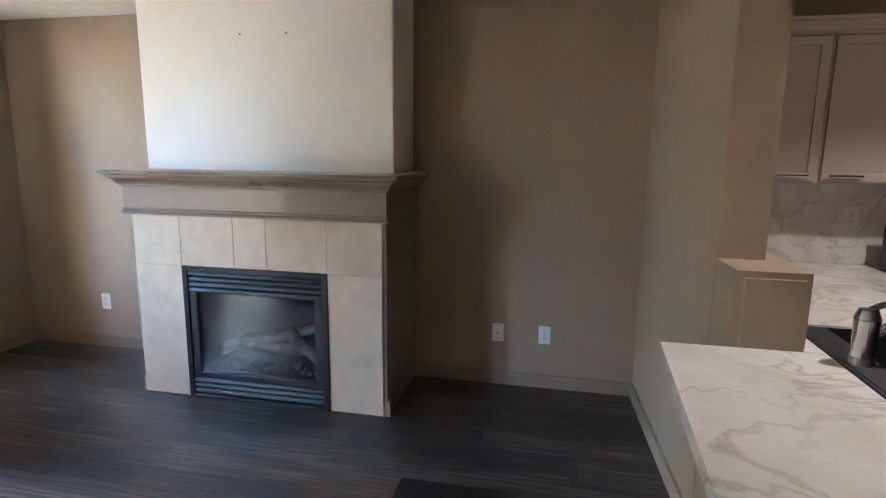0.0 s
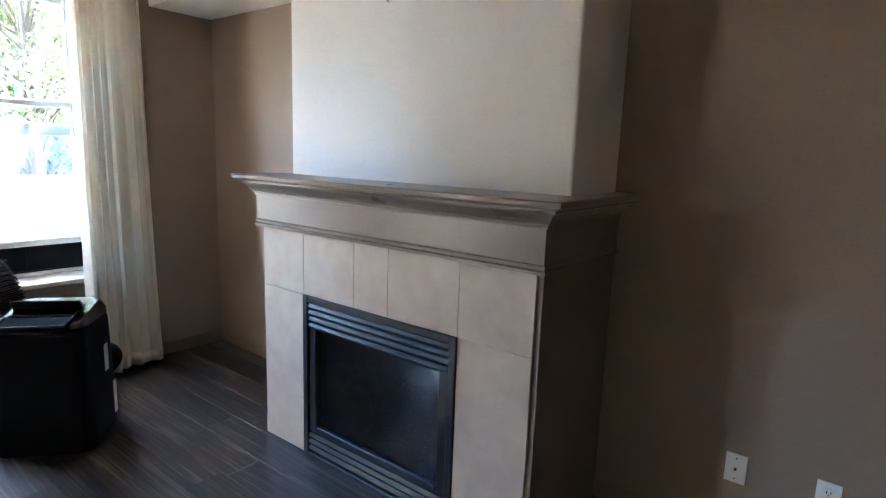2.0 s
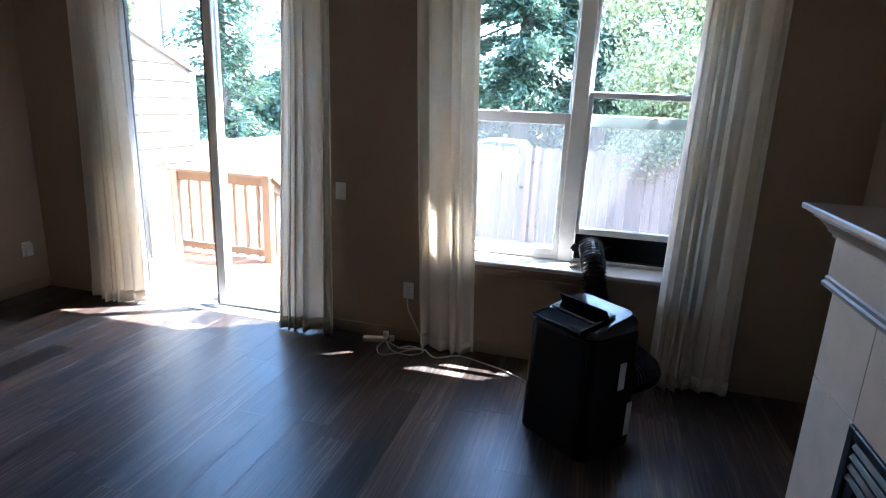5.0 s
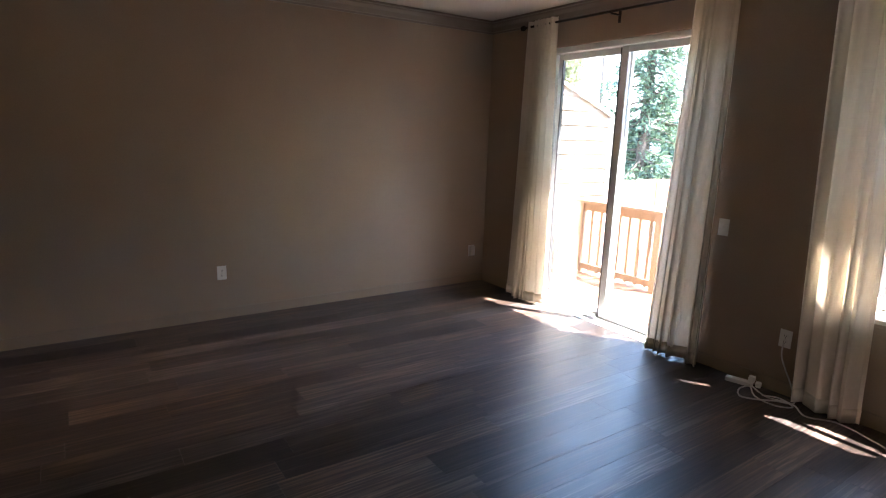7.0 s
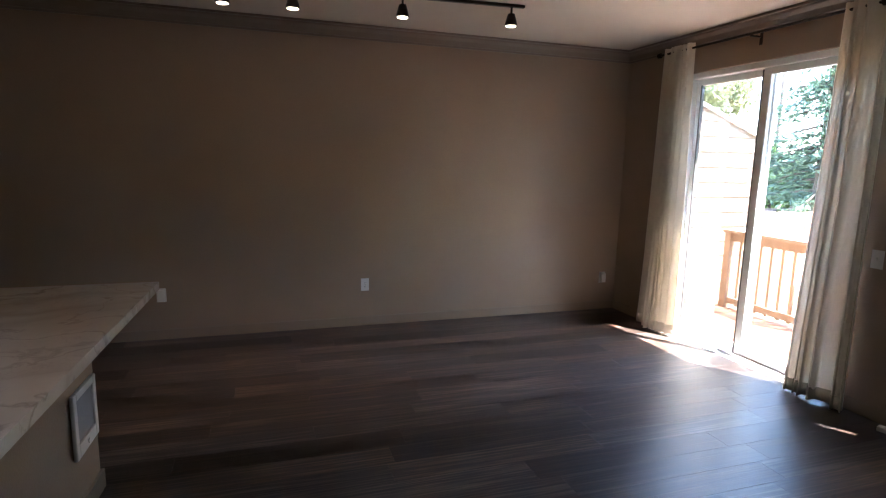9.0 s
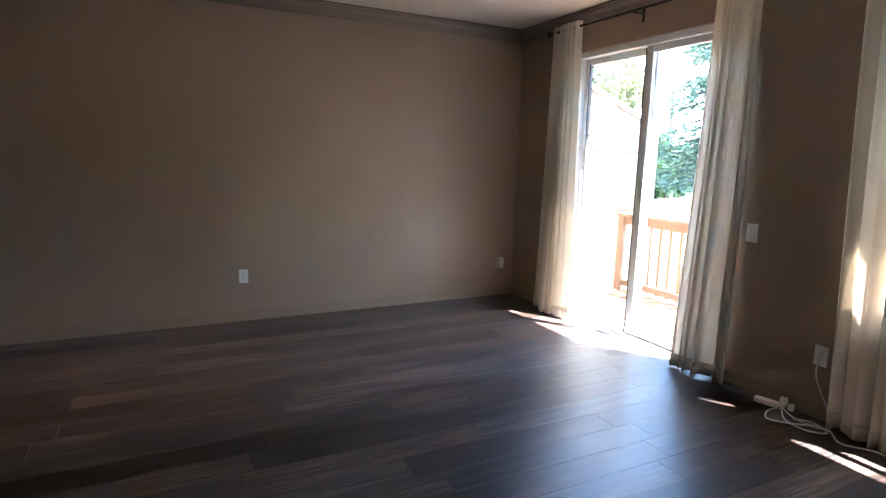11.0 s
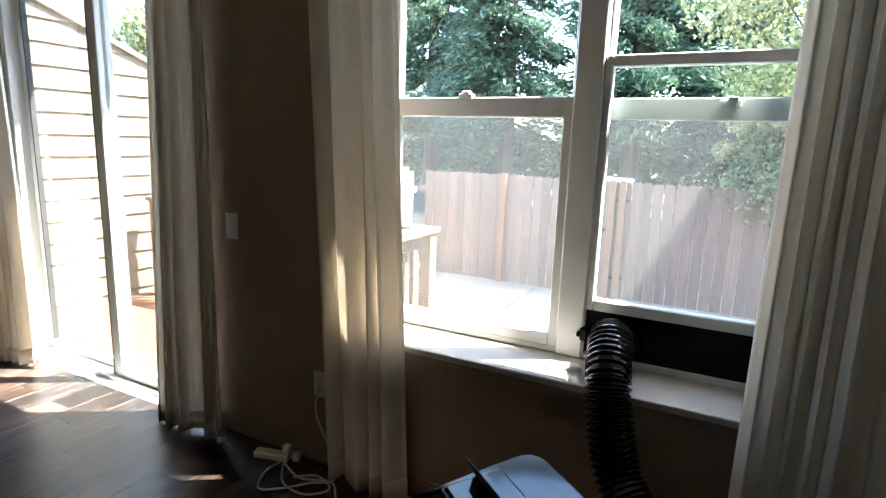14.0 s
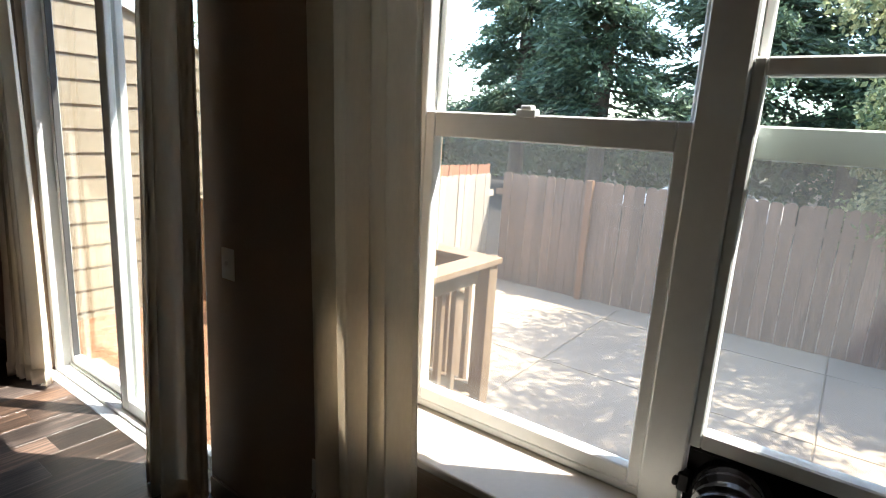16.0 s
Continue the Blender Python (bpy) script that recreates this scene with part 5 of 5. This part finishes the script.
def broadleaf(label, x, y, base_z, centre_z, radius, seed, leaves, material, size=0.13, flat=0.85):
    t = thing("broadleaf_tree", label, "tree", at=pose(x, y, base_z))
    rnd = np.random.default_rng(seed)
    cz = centre_z - base_z
    part("trunk", cyl((0, 0, -0.1), (0, 0, cz), 0.05 * radius + 0.03, 0.03, 10), bark, t)
    limbs = bmesh.new()
    pts, ways = [], []
    clumps = 46
    for k in range(clumps):
        d = rnd.normal(size=3)
        d /= np.linalg.norm(d)
        c = np.array([0, 0, cz]) + d * radius * rnd.uniform(0.35, 1.0) * np.array([1, 1, flat])
        add_cyl(limbs, (0, 0, cz * rnd.uniform(0.35, 0.9)), c, 0.025, 0.008, 5)
        n = leaves // clumps
        spot = rnd.normal(size=(n, 3))
        spot *= (rnd.random(n) ** 0.4)[:, None] / (np.linalg.norm(spot, axis=1)[:, None] + 1e-9)
        pts.append(c + spot * radius * rnd.uniform(0.2, 0.42) * np.array([1, 1, 0.7]))
        w = rnd.normal(size=(n, 3)) + np.array([0, 0, -0.5])
        ways.append(w / np.linalg.norm(w, axis=1)[:, None])
    part("limbs", limbs, bark, t)
    pts, ways = np.concatenate(pts), np.concatenate(ways)
    n = len(pts)
    v, f = blades(pts, ways, rnd.uniform(0.7, 1.5, n) * size, rnd.uniform(0.5, 1.0, n) * size, rnd)
    crown_ob = new("crown", mesh_from("crown", v, f.tolist(), material))
    crown_ob.parent = t
    return t


fir("tall dark fir tree behind the road", -24.5, -10.4, 18, 4.3, 1, 46000, 0.19)
fir("tall dark fir tree behind the road", -22.5, -6.0, 17, 4.2, 4, 46000, 0.19)
fir("tall dark fir tree behind the road", -25, -1.8, 19, 4.6, 2, 46000, 0.19)
fir("broad dark fir tree behind the road", -27, 1.5, 18, 4.6, 12, 30000, 0.18)
fir("slender fir tree beyond the orange fence", -13.6, -8.2, 11, 1.9, 3, 17000)
fir("small distant fir tree", -46, -30, 9, 2.4, 5, 5000)
fir("small distant fir tree", -50, -36, 11, 2.8, 6, 5000)
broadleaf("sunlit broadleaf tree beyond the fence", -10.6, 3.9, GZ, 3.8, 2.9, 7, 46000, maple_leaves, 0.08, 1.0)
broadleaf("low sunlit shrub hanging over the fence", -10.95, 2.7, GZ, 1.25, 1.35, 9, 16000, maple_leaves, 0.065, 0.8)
broadleaf("green broadleaf tree beside the road", -24, 7.5, GZ, 4.0, 4.5, 10, 20000, hedge_leaves, 0.26)
broadleaf("green tree beyond the siding wall", -17.6, -17.4, GZ, 4.6, 2.7, 15, 11000, maple_leaves, 0.19)
broadleaf("green bush beside the far road", -34, -19, GZ, 1.2, 3.4, 11, 9000, hedge_leaves, 0.3, 0.6)
broadleaf("green bush beside the far road", -30, -26, GZ, 1.0, 3.4, 13, 9000, hedge_leaves, 0.3, 0.6)

# far woods, one belt of small leaf clumps
rnd = np.random.default_rng(21)
n = 26000
ang = rnd.uniform(radians(-35), radians(65), n)
dist = rnd.uniform(60, 75, n)
ridge = 3.2 + 1.6 * np.sin(ang * 17) + 1.1 * np.sin(ang * 41 + 1)
pts = np.stack([-dist * np.cos(ang), -dist * np.sin(ang), GZ + ridge * rnd.random(n) ** 0.7], 1)
w = rnd.normal(size=(n, 3))
w /= np.linalg.norm(w, axis=1)[:, None]
v, f = blades(pts, w, rnd.uniform(0.6, 1.5, n), rnd.uniform(0.5, 1.2, n), rnd)
tagged(new("far_woods", mesh_from("far_woods", v, f.tolist(), hedge_leaves)), "distant belt of green trees", "woods", kind="stuff")


# clipped hedge along the far side of the road
n = 15000
spot = np.stack([rnd.uniform(-30.6, -29.0, n), rnd.uniform(-22, 17, n), GZ + 2.9 * rnd.random(n) ** 0.8], 1)
spot[:, 2] += 0.25 * np.sin(spot[:, 1] * 1.3) + 0.2 * np.sin(spot[:, 1] * 3.1)
w = rnd.normal(size=(n, 3))
w /= np.linalg.norm(w, axis=1)[:, None]
v, f = blades(spot, w, rnd.uniform(0.2, 0.5, n), rnd.uniform(0.15, 0.4, n), rnd)
tagged(new("hedge", mesh_from("hedge", v, f.tolist(), fir_needles)), "dark evergreen hedge along the far road edge", "hedge", kind="stuff")


# ---- parked car ----
def car(label, m):
    c = thing("car", label, "car", at=m)
    side = [(-2.2, 0.35), (-2.25, 0.62), (-2.12, 0.88), (-1.45, 0.95), (-0.85, 1.38), (0.35, 1.42), (1.15, 0.98), (2.0, 0.82), (2.2, 0.6), (2.18, 0.35)]
    bm = bmesh.new()
    rows = []
    for y, k in ((-0.88, 0.0), (-0.80, 1.0), (0.80, 1.0), (0.88, 0.0)):
        rows.append([bm.verts.new((x, y * (1 - 0.16 * max(0, z - 0.9) / 0.5), z if k else min(z, 0.9) - 0.02)) for x, z in side])
    for a, b in zip(rows, rows[1:]):
        for i in range(len(side) - 1):
            bm.faces.new((a[i], a[i + 1], b[i + 1], b[i]))
        bm.faces.new((a[-1], a[0], b[0], b[-1]))
    bm.faces.new(rows[0])
    bm.faces.new(rows[-1])
    bmesh.ops.recalc_face_normals(bm, faces=bm.faces)
    part("body", bm, car_paint, c, "glossy white bodywork", smooth=False)
    for s in (-1, 1):
        for pts in ([(-1.28, 0.97), (-0.80, 1.31), (-0.25, 1.34), (-0.25, 0.97)], [(-0.18, 0.97), (-0.18, 1.34), (0.32, 1.33), (0.95, 0.97)]):
            bm = bmesh.new()
            q = [bm.verts.new((x, s * (0.875 - 0.14 * (z - 0.9) / 0.5), z)) for x, z in pts] + [bm.verts.new((x, s * (0.835 - 0.14 * (z - 0.9) / 0.5), z)) for x, z in pts]
            bm.faces.new(q[:4])
            bm.faces.new(q[4:])
            for i in range(4):
                bm.faces.new((q[i], q[(i + 1) % 4], q[4 + (i + 1) % 4], q[4 + i]))
            bmesh.ops.recalc_face_normals(bm, faces=bm.faces)
            part("side_window", bm, car_glass, c, "dark tinted window")
        part("tail_light", boxes((-2.26, -2.10, s * 0.62 - 0.16, s * 0.62 + 0.16, 0.66, 0.80), bevel=0.01), tail_red, c, "red tail light")
        for x in (-1.35, 1.35):
            wh = part("wheel", cyl((x, s * 0.70, 0.32), (x, s * 0.90, 0.32), 0.32, 0.32, 24), tyre_rubber, c, "black tyre")
            part("rim", cyl((x, s * 0.895, 0.32), (x, s * 0.91, 0.32), 0.2, 0.19, 18), steel, wh)
    bm = bmesh.new()
    q = [bm.verts.new(p) for p in ((-1.42, -0.66, 0.985), (-1.42, 0.66, 0.985), (-0.90, 0.60, 1.375), (-0.90, -0.60, 1.375), (-1.38, -0.66, 0.95), (-1.38, 0.66, 0.95), (-0.86, 0.60, 1.34), (-0.86, -0.60, 1.34))]
    for f in ((0, 1, 2, 3), (4, 7, 6, 5), (0, 4, 5, 1), (1, 5, 6, 2), (2, 6, 7, 3), (3, 7, 4, 0)):
        bm.faces.new([q[i] for i in f])
    part("rear_window", bm, car_glass, c, "dark tinted window")
    return c


car("white parked sedan on the road behind the fence", pose(-20.6, -1.9, GZ, 0, 0, -93))

sign = thing("street_sign", "white sign on a thin grey post", "sign", at=pose(-15.0, -8.84, GZ + 0.12))
part("post", cyl((0, 0, -0.15), (0, 0, 2.0), 0.04, 0.04, 10), steel, sign)
bm = boxes((-0.02, 0.02, -0.19, 0.19, 1.75, 2.3), bevel=0.01)
part("panel", bm, vinyl_white, sign)
pole = thing("utility_pole", "thin tall grey utility pole", "pole", at=pose(-30.0, -24.2, GZ))
part("shaft", cyl((0, 0, 0), (0, 0, 12), 0.12, 0.09, 12), bark, pole)
house = thing("house", "distant tan house with brown gable roof", "house", at=pose(-40, 2.8, GZ + 0.8, 0, 0, 12))
part("wall", boxes((-3, 3, -4, 4, -0.9, 2.8)), house_paint, house)
bm = bmesh.new()
q = [bm.verts.new(p) for p in ((3.5, -4.5, 2.7), (3.5, 4.5, 2.7), (3.5, 0, 4.9), (-3.5, -4.5, 2.7), (-3.5, 4.5, 2.7), (-3.5, 0, 4.9))]
for f in ((0, 1, 2), (3, 5, 4), (0, 2, 5, 3), (1, 4, 5, 2), (0, 3, 4, 1)):
    bm.faces.new([q[i] for i in f])
part("roof", bm, roof_shingle, house)
for y in (-2.2, 1.6):
    wn_part = part("window", boxes((2.99, 3.04, y - 0.6, y + 0.6, 1.0, 2.1)), vinyl_white, house)
    part("pane", boxes((3.041, 3.05, y - 0.5, y + 0.5, 1.1, 2.0)), car_glass, wn_part)

# ---- floor planks ----
floor_ob = bpy.data.objects["floor"]
PL, PW = 1.22, 0.178
bm = boxes((0, PL, 0, PW, -0.009, 0), bevel=0.0)
bmesh.ops.bevel(bm, geom=[e for e in bm.edges if all(v.co.z > -0.001 for v in e.verts)], offset=0.0005, segments=1, affect='EDGES')
plank_mesh = bpy.data.meshes.new("plank")
bm.to_mesh(plank_mesh)
bm.free()
plank_mesh.materials.append(plank_wood)
rnd = random.Random(31)
y = YS
while y < YN + 0.1:
    x = XW - 0.03 - rnd.uniform(0.0, PL)
    while x < 3.4:
        x0, x1 = max(x, XW - 0.03), min(x + PL, 3.4)
        if x1 - x0 > 0.02:
            plank = new("plank", plank_mesh)
            plank.parent = floor_ob
            plank.matrix_basis = Matrix.LocRotScale((x0, y, 0), None, ((x1 - x0 - 0.0005) / PL, 0.998, 1))
        x += PL
    y += PW
